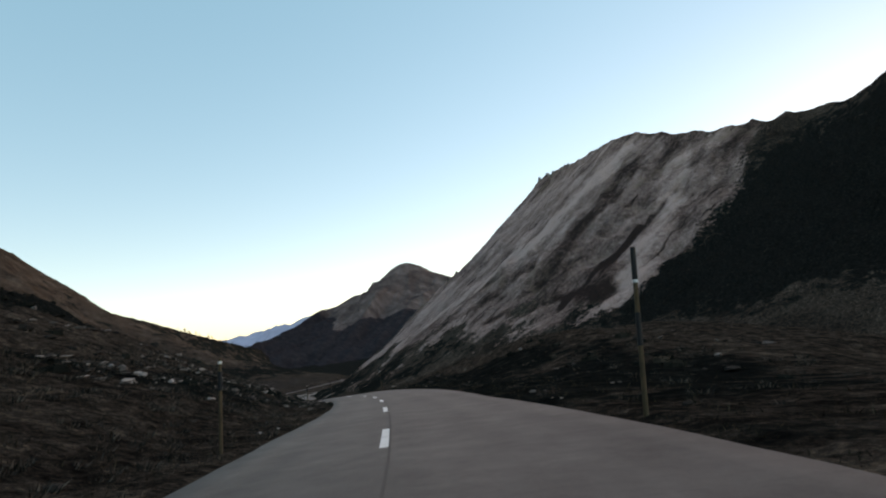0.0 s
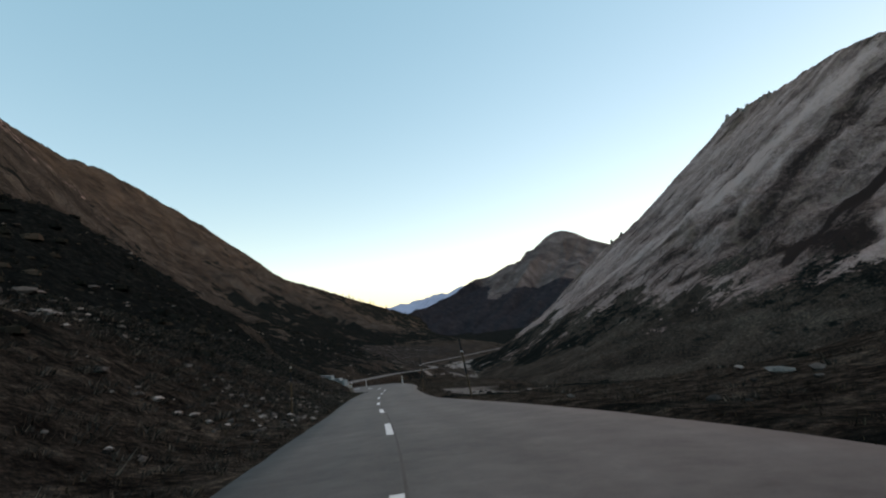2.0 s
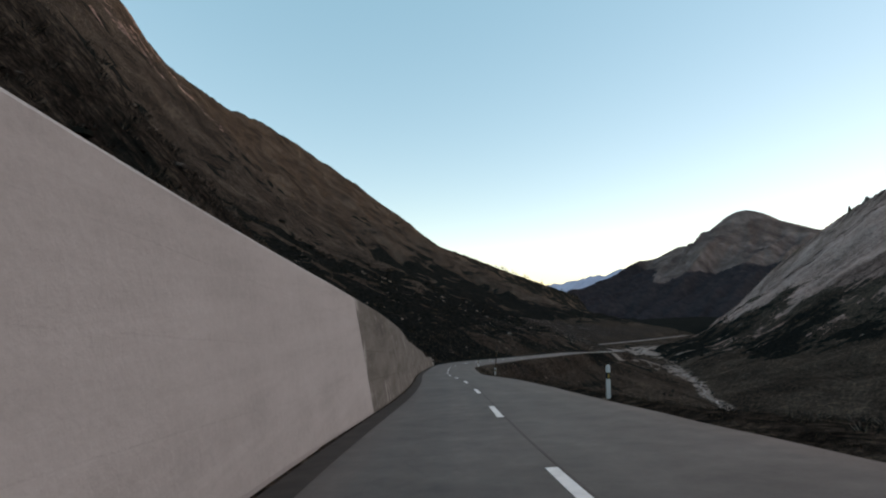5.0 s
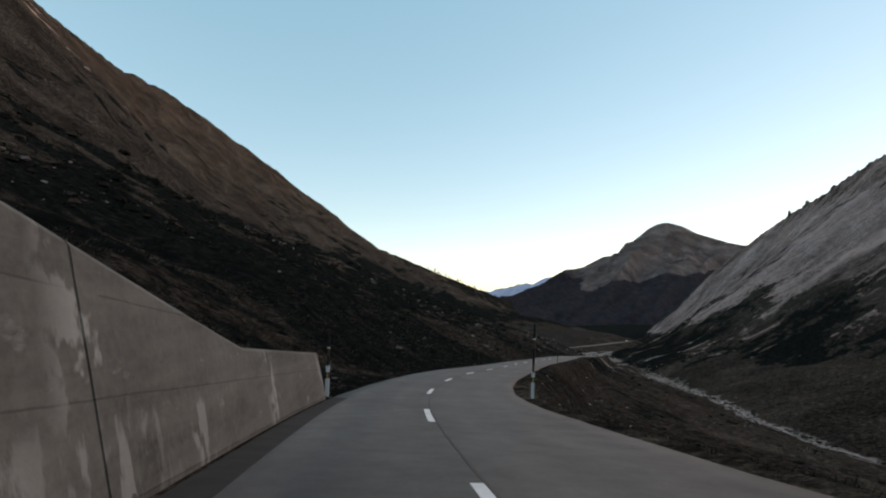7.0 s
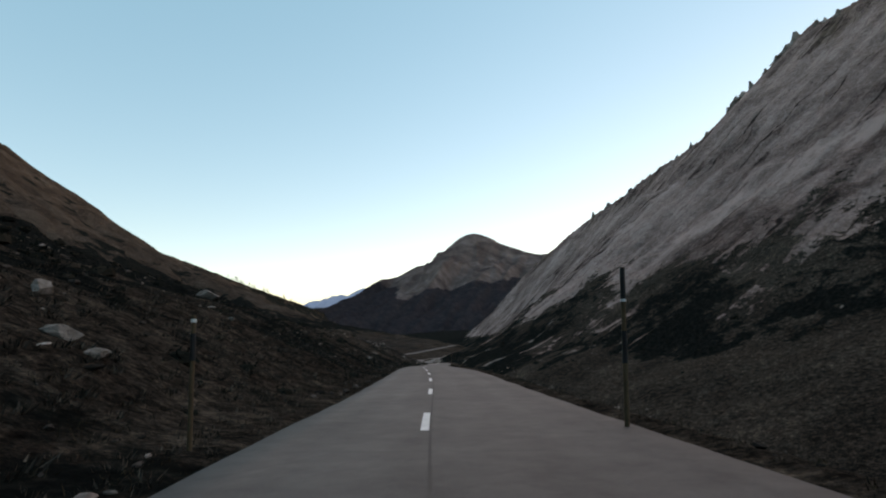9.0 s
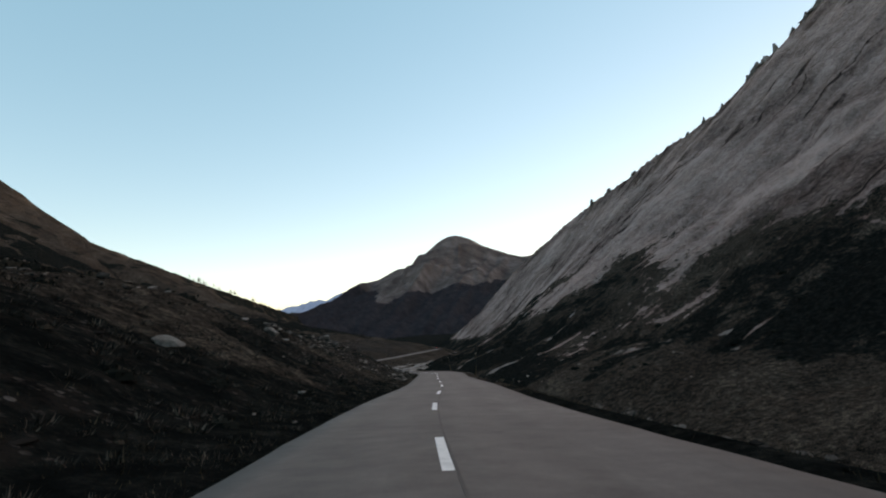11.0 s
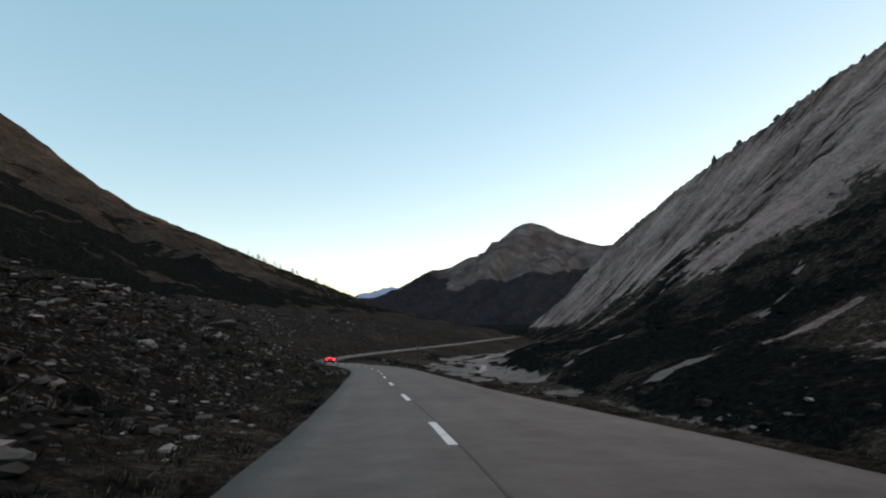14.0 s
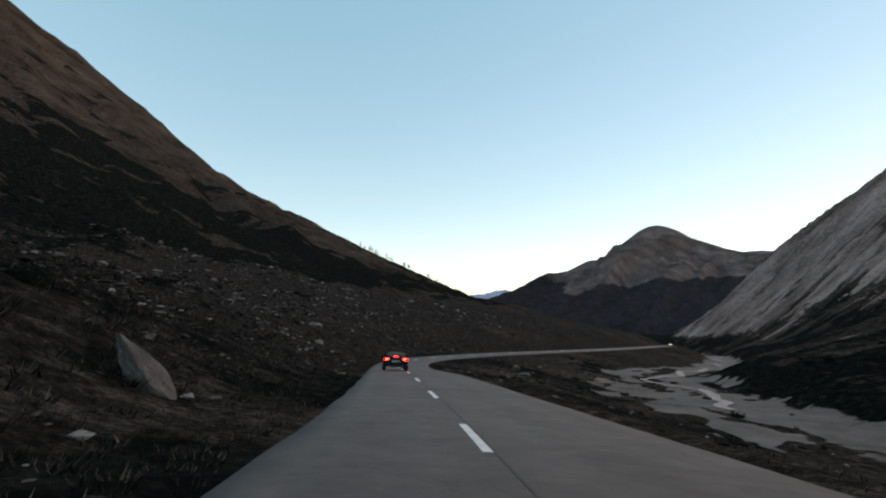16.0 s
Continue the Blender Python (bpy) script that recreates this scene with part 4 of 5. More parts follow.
def rock_mesh(name, seed, material, cuts=2, flat=0.7, rough=0.28):
    rnd = np.random.default_rng(seed)
    bm = bmesh.new()
    bmesh.ops.create_icosphere(bm, subdivisions=cuts, radius=1)
    planes = rnd.normal(size=(9, 3))
    planes /= np.linalg.norm(planes, axis=1)[:, None]
    reach = rnd.uniform(0.52, 0.95, 9)
    for v in bm.verts:
        c = np.array(v.co)
        over = np.max(planes @ c / reach)
        c = c / max(over, 0.8)
        c *= 1 + rough * (0.35 * noise.noise(Vector(c * 2.3 + seed)) + 0.22 * noise.noise(Vector(c * 6.0 + seed)) + 0.12 * noise.noise(Vector(c * 14.0 + seed)))
        v.co = (c[0], c[1], c[2] * flat)
    me = bpy.data.meshes.new(name)
    bm.to_mesh(me)
    bm.free()
    me.materials.append(material)
    return me


ROCKS = [rock_mesh("rock", 20 + k, M_ROCK, 4, 0.62 + 0.06 * (k % 4)) for k in range(8)]
M_BLOCK = grainy("pale_wall_stone", [(0.3, (0.095, 0.076, 0.060)), (0.5, (0.235, 0.195, 0.160)), (0.7, (0.43, 0.375, 0.315))], 1.4, 12, 0.92, 0.6, 0.03, random_tone=0.5)


def block_mesh(seed):
    """A roughly squared building stone: skewed box, broken edges, uneven faces."""
    rnd = np.random.default_rng(seed)
    bm = bmesh.new()
    bmesh.ops.create_cube(bm, size=2)
    for v in bm.verts:
        v.co = [c * rnd.uniform(0.78, 1.0) for c in v.co]
    bmesh.ops.bevel(bm, geom=bm.edges[:], offset=0.13, segments=2, affect="EDGES", profile=0.6)
    bmesh.ops.subdivide_edges(bm, edges=[e for e in bm.edges if e.calc_length() > 0.5], cuts=3, use_grid_fill=True)
    for v in bm.verts:
        c = v.co.copy()
        v.co = c * (1 + 0.10 * noise.noise(c * 1.3 + Vector((seed, 0, 0))) + 0.06 * noise.noise(c * 3.1 + Vector((0, seed, 0))))
    me = bpy.data.meshes.new("stone")
    bm.to_mesh(me)
    bm.free()
    me.materials.append(M_BLOCK)
    return me


BLOCKS = [block_mesh(60 + k) for k in range(7)]


def stone_wall():
    top = tagged(new("wall_boulder"), "rough stacked boulder wall of pale and grey stones", "wall", kind="structure")
    rnd = random.Random(5)
    for row in range(3):
        s = (146.4, 147.2, 148.1)[row]
        while s < 151.5:
            w, h = rnd.uniform(0.45, 1.05), 0.40
            lean = 3.76 + 0.13 * row + rnd.uniform(-0.07, 0.07)
            x, y = place(s + w / 2, -lean)
            ob = new("stone", rnd.choice(BLOCKS))
            ob.parent = top
            low = float(at(s + w / 2, LINE[:, 2]) + roll(s + w / 2, -3.7))
            ob.matrix_world = (Matrix.Translation((float(x), float(y), low + 0.16 + h * row + rnd.uniform(-0.03, 0.05))) @ Matrix.Rotation(float(at(s, TURN_OF)), 4, "Z")
                               @ Euler((rnd.uniform(-0.10, 0.10), rnd.uniform(-0.06, 0.12), rnd.choice((0, math.pi)) + rnd.uniform(-0.1, 0.1))).to_matrix().to_4x4()
                               @ Matrix.Diagonal((0.30, w * 0.55, h * 0.57, 1)))
            s += w
    return top


stone_wall()


# ---- snow poles and marker posts ----
M_WOOD = grainy("weathered_pole_wood", [(0.3, (0.045, 0.030, 0.018)), (0.5, (0.10, 0.063, 0.035)), (0.7, (0.17, 0.115, 0.068))], 2, 30, 0.85, 0.4, 0.005)
M_BLACK = grainy("black_paint", [(0.3, (0.010, 0.010, 0.011)), (0.7, (0.025, 0.025, 0.026))], 3, 40, 0.6, 0.2, 0.002)
M_WHITE = grainy("white_plastic", [(0.3, (0.55, 0.54, 0.52)), (0.6, (0.74, 0.74, 0.73))], 2, 25, 0.5, 0.15, 0.002)
M_REFLECT = grainy("amber_reflector", [(0.3, (0.5, 0.28, 0.06)), (0.7, (0.7, 0.42, 0.12))], 5, 60, 0.2, 0.1, 0.001)


def ground_z(s, d):
    x, y, z, _ = land(np.array([s]), np.array([d]))
    return float(x[0]), float(y[0]), float(z[0])


def standing(name, s, d, lean, label, category, group):
    x, y, z = ground_z(s, d)
    ob = tagged(new(name), label, category, group)
    ob.matrix_world = Matrix.Translation((x, y, z - 0.02)) @ Matrix.Rotation(float(at(s, TURN_OF)), 4, "Z") @ Euler((radians(lean[1]), radians(lean[0]), 0)).to_matrix().to_4x4()
    return ob


def post_parts(parent, h=1.05):
    """A white marker post: tapered body, black sloping band, reflector, cap and foot plate."""
    bm = bmesh.new()
    for z0, z1 in ((0.0, h * 0.60), (h * 0.78, h * 0.97)):
        box(bm, -0.06, 0.06, -0.05, 0.05, z0, z1, 0.015)
    part("post", bm, M_WHITE, parent)
    part("band", box(bmesh.new(), -0.061, 0.061, -0.051, 0.051, h * 0.60, h * 0.78, 0.012), M_BLACK, parent, "black band")
    part("reflector", box(bmesh.new(), -0.025, 0.025, -0.058, -0.050, h * 0.63, h * 0.75, 0.003), M_REFLECT, parent, "small amber reflector")
    part("cap", box(bmesh.new(), -0.05, 0.05, -0.042, 0.042, h * 0.97, h, 0.012), M_WHITE, parent)
    part("foot_plate", box(bmesh.new(), -0.16, 0.16, -0.12, 0.12, -0.03, 0.025, 0.008), M_WOOD, parent, "dull grey foot plate")


def snow_pole(s, d, h, lean=(0, 0), post=False, r=0.045):
    """A tapered wooden pole with black bands; on some it stands in a white marker post."""
    label = "tall snow pole with black bands standing in a white marker post" if post else "tall weathered wooden snow pole with black bands"
    ob = standing("snow_pole", s, d, lean, label, "pole", "snow poles along the road")
    low = 1.0 if post else -0.25
    part("pole", rod(bmesh.new(), r, r * 0.8, low, h), M_WOOD, ob)
    ring = 0.97 if h < 2.4 and not post and s < 400 else 0.80
    bands = (0.14,) if h < 2.4 and not post and s < 400 else (0.0, 0.40) if not post else (0.0, 0.34)
    for k, m in enumerate(bands):
        top = h - m * h
        part("band", rod(bmesh.new(), r * 1.06, r * 0.98, max(low, top - 0.20 * h), top + (0.004 if k == 0 else 0)), M_BLACK, ob, "black painted band")
    part("reflector", rod(bmesh.new(), r * 1.12, r * 1.12, h * ring - 0.05, h * ring, 12), M_WHITE, ob, "narrow pale reflector ring")
    if post:
        post_parts(ob)
    return ob


def marker_post(s, d, h=1.05):
    ob = standing("marker_post", s, d, (0, 0), "white plastic roadside marker post with black band and reflector", "post", "marker posts along the road")
    post_parts(ob, h)
    return ob


for s, d, h, lean, post in ((23.2, 4.35, 2.8, (3, 0), False), (75.9, 4.95, 2.75, (-7, 0), False), (99.5, 4.3, 2.75, (-9, 0), False), (118.7, 3.5, 2.7, (-4, 0), False), (151.5, 3.68, 2.9, (-4, 0), True), (237.5, 5.0, 3.4, (4, 0), True),
                            (272.8, 4.0, 2.9, (2, 0), True), (336.1, 3.55, 2.85, (2, 0), False), (454.2, 3.65, 2.9, (2, 0), False), (496.6, 4.1, 3.05, (-9, 0), False), (560.6, 3.9, 3.05, (1, 0), False)):
    snow_pole(s, d, h, lean, post)
for s, d, h, lean, post in ((26.0, -3.3, 1.9, (0, 0), False), (73.7, -3.5, 1.7, (-1, 0), False), (98.0, -3.7, 2.1, (0, 0), False), (269.4, -3.25, 2.05, (0, 0), True),
                            (334.5, -3.35, 1.95, (0, 0), False), (494.8, -3.4, 2.05, (2, 0), False), (563.5, -3.9, 2.2, (-4, 0), False)):
    snow_pole(s, d, h, lean, post, 0.038)
for s, d in ((174.0, 3.5), (196.0, 3.7)):
    marker_post(s, d)


# ---- the cars ----
M_CAR = grainy("dark_car_paint", [(0.3, (0.012, 0.012, 0.014)), (0.7, (0.020, 0.020, 0.023))], 2, 40, 0.5, 0.03, 0.001, metal=0.0, spec=0.2)
M_GLASS = grainy("dark_car_glass", [(0.3, (0.010, 0.011, 0.012)), (0.7, (0.016, 0.017, 0.018))], 1, 10, 0.35, 0.0, 0.001, spec=0.2)
M_TYRE = grainy("tyre_rubber", [(0.3, (0.010, 0.010, 0.010)), (0.7, (0.022, 0.022, 0.022))], 4, 60, 0.85, 0.3, 0.003)
M_RIM = grainy("alloy_rim", [(0.3, (0.28, 0.28, 0.29)), (0.7, (0.42, 0.42, 0.43))], 4, 40, 0.35, 0.1, 0.002, metal=0.9)


def lamp_material(name, color, strength):
    m, nodes, links, b = shader(name, 0.2)
    b.inputs["Base Color"].default_value = (*color, 1)
    b.inputs["Emission Color"].default_value = (*color, 1)
    b.inputs["Emission Strength"].default_value = strength
    return m


M_TAIL = lamp_material("lit_tail_lamp", (1.0, 0.022, 0.022), 22.0)
M_TAIL_EDGE = lamp_material("tail_lamp_lens", (0.8, 0.01, 0.01), 3.0)
M_HEAD = lamp_material("lit_headlamp", (1.0, 0.95, 0.85), 16.0)
M_PLATE = grainy("number_plate", [(0.3, (0.55, 0.55, 0.53)), (0.7, (0.7, 0.7, 0.68))], 3, 30, 0.5, 0.1, 0.001)


def loft(sections, close=True):
    """A closed hull through rings of equal length."""
    bm = bmesh.new()
    rings = [[bm.verts.new(p) for p in ring] for ring in sections]
    n = len(rings[0])
    for a, b in zip(rings, rings[1:]):
        for i in range(n):
            bm.faces.new((a[i], a[(i + 1) % n], b[(i + 1) % n], b[i]))
    if close:
        bm.faces.new(rings[0][::-1])
        bm.faces.new(rings[-1])
    bmesh.ops.recalc_face_normals(bm, faces=bm.faces)
    return bm


def hull(rows, n=20, power=3.2):
    """Rings across the car: y, half width, low z, high z, as rounded boxes."""
    out = []
    for y, w, z0, z1 in rows:
        ring = []
        for k in range(n):
            a = 2 * math.pi * k / n
            c, s_ = math.cos(a), math.sin(a)
            ring.append((w * math.copysign(abs(c) ** (2 / power), c), y, (z0 + z1) / 2 + (z1 - z0) / 2 * math.copysign(abs(s_) ** (2 / power), s_)))
        out.append(ring)
    return out


def car(label, lit_rear, lit_front):
    ob = tagged(new("car"), label, "car", "cars on the mountain road")
    body = part("body", loft(hull([(-2.12, 0.70, 0.42, 0.80), (-2.08, 0.82, 0.32, 0.92), (-1.85, 0.88, 0.26, 0.98), (-1.2, 0.90, 0.24, 0.97), (0.0, 0.90, 0.24, 0.95), (1.0, 0.89, 0.24, 0.92),
                                   (1.6, 0.87, 0.26, 0.84), (2.0, 0.80, 0.30, 0.72), (2.12, 0.66, 0.36, 0.62)])), M_CAR, ob, "dark glossy car body", True)
    part("cabin", loft(hull([(-1.95, 0.58, 0.88, 0.98), (-1.55, 0.66, 0.86, 1.14), (-1.05, 0.65, 0.86, 1.28), (-0.4, 0.65, 0.86, 1.33), (0.2, 0.65, 0.86, 1.31), (0.65, 0.66, 0.86, 1.16), (1.15, 0.70, 0.86, 0.95)], 20, 4)), M_CAR, ob, "", True)
    bm = bmesh.new()
    quad = [bm.verts.new(p) for p in ((-0.56, -1.93, 1.00), (0.56, -1.93, 1.00), (0.50, -1.12, 1.275), (-0.50, -1.12, 1.275))]
    bm.faces.new(quad)
    bmesh.ops.solidify(bm, geom=bm.faces[:], thickness=0.02)
    part("rear_window", bm, M_GLASS, ob, "dark sloping rear window")
    for side in (-1, 1):
        bm = bmesh.new()
        pts = [(0.672 * side, -1.15, 0.98), (0.672 * side, 0.85, 0.98), (0.655 * side, 0.35, 1.22), (0.655 * side, -0.75, 1.25)]
        bm.faces.new([bm.verts.new(p) for p in pts])
        bmesh.ops.solidify(bm, geom=bm.faces[:], thickness=0.015)
        part("side_window", bm, M_GLASS, ob)
        lamp = part("tail_lamp", box(bmesh.new(), 0.66 * side - 0.19, 0.66 * side + 0.19, -2.10, -1.98, 0.68, 0.87, 0.03), M_TAIL_EDGE, ob, "red tail lamp")
        part("lens", box(bmesh.new(), 0.63 * side - 0.115, 0.63 * side + 0.115, -2.118, -2.09, 0.71, 0.85, 0.01), M_TAIL if lit_rear else M_TAIL_EDGE, lamp, "lit red lens" if lit_rear else "")
        part("headlamp", box(bmesh.new(), 0.60 * side - 0.16, 0.60 * side + 0.16, 2.0, 2.10, 0.58, 0.70, 0.02), M_HEAD if lit_front else M_GLASS, ob, "lit white headlamp" if lit_front else "")
        part("mirror", box(bmesh.new(), 0.94 * side - 0.10, 0.94 * side + 0.10, 0.55, 0.68, 0.95, 1.08, 0.03), M_CAR, ob)
        for y in (-1.32, 1.32):
            turn = Matrix.Translation((0.80 * side, y, 0.32)) @ Matrix.Rotation(math.pi / 2, 4, "Y")
            bm = bmesh.new()
            bmesh.ops.create_cone(bm, cap_ends=True, segments=24, radius1=0.32, radius2=0.32, depth=0.21, matrix=turn)
            bmesh.ops.bevel(bm, geom=[e for e in bm.edges if abs(e.calc_length() - 2 * 0.32 * math.sin(math.pi / 24)) < 0.01], offset=0.03, segments=2, affect="EDGES")
            wheel = part("wheel", bm, M_TYRE, ob, "black tyre", False)
            bm = bmesh.new()
            bmesh.ops.create_cone(bm, cap_ends=True, segments=20, radius1=0.21, radius2=0.19, depth=0.04, matrix=Matrix.Translation((0.105 * side, 0, 0)) @ turn)
            part("rim", bm, M_RIM, wheel, "grey alloy rim")
    part("brake_lamp", box(bmesh.new(), -0.13, 0.13, -1.99, -1.93, 0.985, 1.01, 0.006), M_TAIL if lit_rear else M_TAIL_EDGE, ob, "high red brake lamp")
    part("bumper", box(bmesh.new(), -0.78, 0.78, -2.15, -1.95, 0.28, 0.48, 0.05), M_BLACK, ob, "black lower bumper")
    plate = part("plate", box(bmesh.new(), -0.25, 0.25, -2.135, -2.115, 0.60, 0.71, 0.004), M_PLATE, ob, "pale number plate")
    for x in (-0.13, 0.02, 0.15):
        part("bar", box(bmesh.new(), x - 0.045, x + 0.045, -2.139, -2.134, 0.63, 0.68), M_BLACK, plate)
    for side in (-1, 1):
        bm = bmesh.new()
        bmesh.ops.create_cone(bm, cap_ends=True, segments=14, radius1=0.04, radius2=0.04, depth=0.14, matrix=Matrix.Translation((0.5 * side, -2.12, 0.27)) @ Matrix.Rotation(math.pi / 2, 4, "X"))
        part("exhaust", bm, M_RIM, ob)
    return ob


def on_road(ob, s, d, turn=0.0):
    x, y = place(s, d)
    z0, z1 = float(at(s - 1.3, LINE[:, 2])), float(at(s + 1.3, LINE[:, 2]))
    ob.matrix_world = (Matrix.Translation((float(x), float(y), (z0 + z1) / 2 - 0.012 * abs(d) + float(roll(s, d)) + 0.004)) @ Matrix.Rotation(float(at(s, TURN_OF)) + turn, 4, "Z")
                       @ Matrix.Rotation(math.atan2(z1 - z0, 2.6) * (1 if turn == 0 else -1), 4, "X"))


AHEAD = car("dark car driving ahead with lit red tail lamps", True, False)
on_road(AHEAD, 619.5, -0.75)
ONCOMING = car("distant car on the valley road with lit headlamps", False, True)
on_road(ONCOMING, ROAD_END - 22, -1.5, math.pi)


# ---- boulders ----
def boulder(s, d, size, seed, tilt=0.0, label="grey angular boulder half sunk in the grassy bank"):
    rnd = random.Random(seed)
    x, y, z = ground_z(s, d)
    ob = tagged(new("boulder", ROCKS[seed % len(ROCKS)]), label, "rock", "boulders on the slopes")
    ob.matrix_world = (Matrix.Translation((x, y, z + 0.25 * size[2])) @ Euler((rnd.uniform(-0.25, 0.25), tilt, rnd.uniform(0, 6.3))).to_matrix().to_4x4()
                       @ Matrix.Diagonal((*size, 1)))
    return ob


slab = boulder(588.4, -5.75, (0.5, 1.15, 0.42), 1, 0.0, "large grey slab of rock tilted on the bank")
slab.matrix_world = Matrix.Translation(slab.matrix_world.translation) @ Matrix.Rotation(float(at(588.4, TURN_OF)), 4, "Z") @ Euler((0.15, 1.02, 0.45)).to_matrix().to_4x4() @ Matrix.Diagonal((0.92, 0.5, 0.36, 1))
for k, (s, d, w) in enumerate(((592.5, -7.6, 0.4), (584, -5.6, 0.3), (584.3, -4.7, 0.26), (478, -15.5, 1.6), (462.5, -4.1, 0.72), (461.5, -5.0, 0.5), (338.5, -8.0, 0.8), (342.5, -11.4, 0.9),
                               (338, -6.9, 0.55), (368, -16.5, 1.5), (554, -13.0, 1.9), (534.5, -5.6, 0.6), (660, 15.8, 1.5), (672, 13.0, 1.1), (694, 20.0, 1.3), (640, -9.0, 1.4), (655, -14, 1.8),
                               (474, -4.8, 0.45), (510, -6.2, 0.6), (524, -8.0, 0.8), (420, -9, 0.9), (440, -12, 1.1), (398, -7, 0.7), (310, -9, 0.9), (296, -7, 0.6), (70, -7, 0.4), (52, -9, 0.45), (84, -12, 0.5),
                               (110, -6, 0.4), (60, 14, 0.4), (48, 19, 0.5), (76, 22, 0.45), (66, 11, 0.35))):
    boulder(s, d, (w * 0.52, w * 0.42, w * 0.38), k + 2)


# ---- crags on the right-hand crest ----
CREST_Y = place(STEPS, R_D)[1]


def crag_mesh(seed):
    """A tapering, cracked tooth of rock with a broken top."""
    rnd = random.Random(seed)
    bm = bmesh.new()
    bmesh.ops.create_cone(bm, cap_ends=True, segments=8, radius1=1.25, radius2=0.22, depth=1.6, matrix=Matrix.Translation((0, 0, 0.3)))
    bmesh.ops.subdivide_edges(bm, edges=bm.edges[:], cuts=3, use_grid_fill=True)
    lean = (rnd.uniform(-0.4, 0.4), rnd.uniform(-0.4, 0.4))
    for v in bm.verts:
        c = v.co.copy()
        k = 1 + 0.55 * noise.noise(c * 1.7 + Vector((seed * 3.1, 0, 0))) + 0.30 * noise.noise(c * 4.5 + Vector((0, seed * 2.3, 0)))
        v.co = (c.x * k + lean[0] * max(0, c.z), c.y * k + lean[1] * max(0, c.z), c.z + 0.22 * noise.noise(c * 3.0 + Vector((0, 0, seed))))
    me = bpy.data.meshes.new("crag")
    bm.to_mesh(me)
    bm.free()
    me.materials.append(M_ROCK)
    return me


CRAGS = [crag_mesh(90 + k) for k in range(6)]


def crag(y, h, w, seed):
    """A broken rock tooth that stands out of the crest."""
    rnd = random.Random(seed)
    sq = float(np.interp(y, CREST_Y, STEPS))
    x, yy, z = ground_z(sq, float(np.interp(sq, STEPS, R_D)) * 0.985)
    ob = tagged(new("crag", CRAGS[seed % len(CRAGS)]), "dark jagged rock tooth on the mountain crest", "rock", "crags on the crest")
    ob.matrix_world = (Matrix.Translation((x, yy, z - 0.22 * h)) @ Euler((rnd.uniform(-0.15, 0.15), rnd.uniform(-0.3, 0.05), rnd.uniform(0, 6.3))).to_matrix().to_4x4()
                       @ Matrix.Diagonal((w * 0.5, w * rnd.uniform(0.6, 1.0), h * 0.62, 1)))


for k, (y, h, w) in enumerate(((676, 9, 5), (690, 7, 5), (716, 9, 5), (728, 8, 4), (735, 12, 5), (754, 17, 7), (762, 9, 8), (772, 8, 7), (784, 9, 6), (798, 14, 5), (806, 8, 6), (816, 14, 5), (823, 8, 5), (850, 8, 4), (866, 10, 4),
                               (880, 7, 4), (908, 7, 4), (930, 5, 4), (958, 9, 6), (978, 11, 6))):
    crag(y, h, w, k + 3)


# ---- loose stones, shrubs and grass ----
def joined(name, verts, faces, material, label, category):
    ob = new(name, sheet_mesh(name, verts, faces, material, smooth=False))
    return tagged(ob, label, category, kind="stuff")


def spread(count, s_range, d_near, d_far, side, rnd, power=1.6):
    s = rnd.uniform(*s_range, count)
    edge = left_edge(s) if side < 0 else right_edge(s)
    d = side * (edge + d_near + (d_far - d_near) * rnd.random(count) ** power)
    return s, d


def clear_of_wall(s, d):
    return ~((s > 145) & (s < 270) & (d < 0) & (d > -5.0))


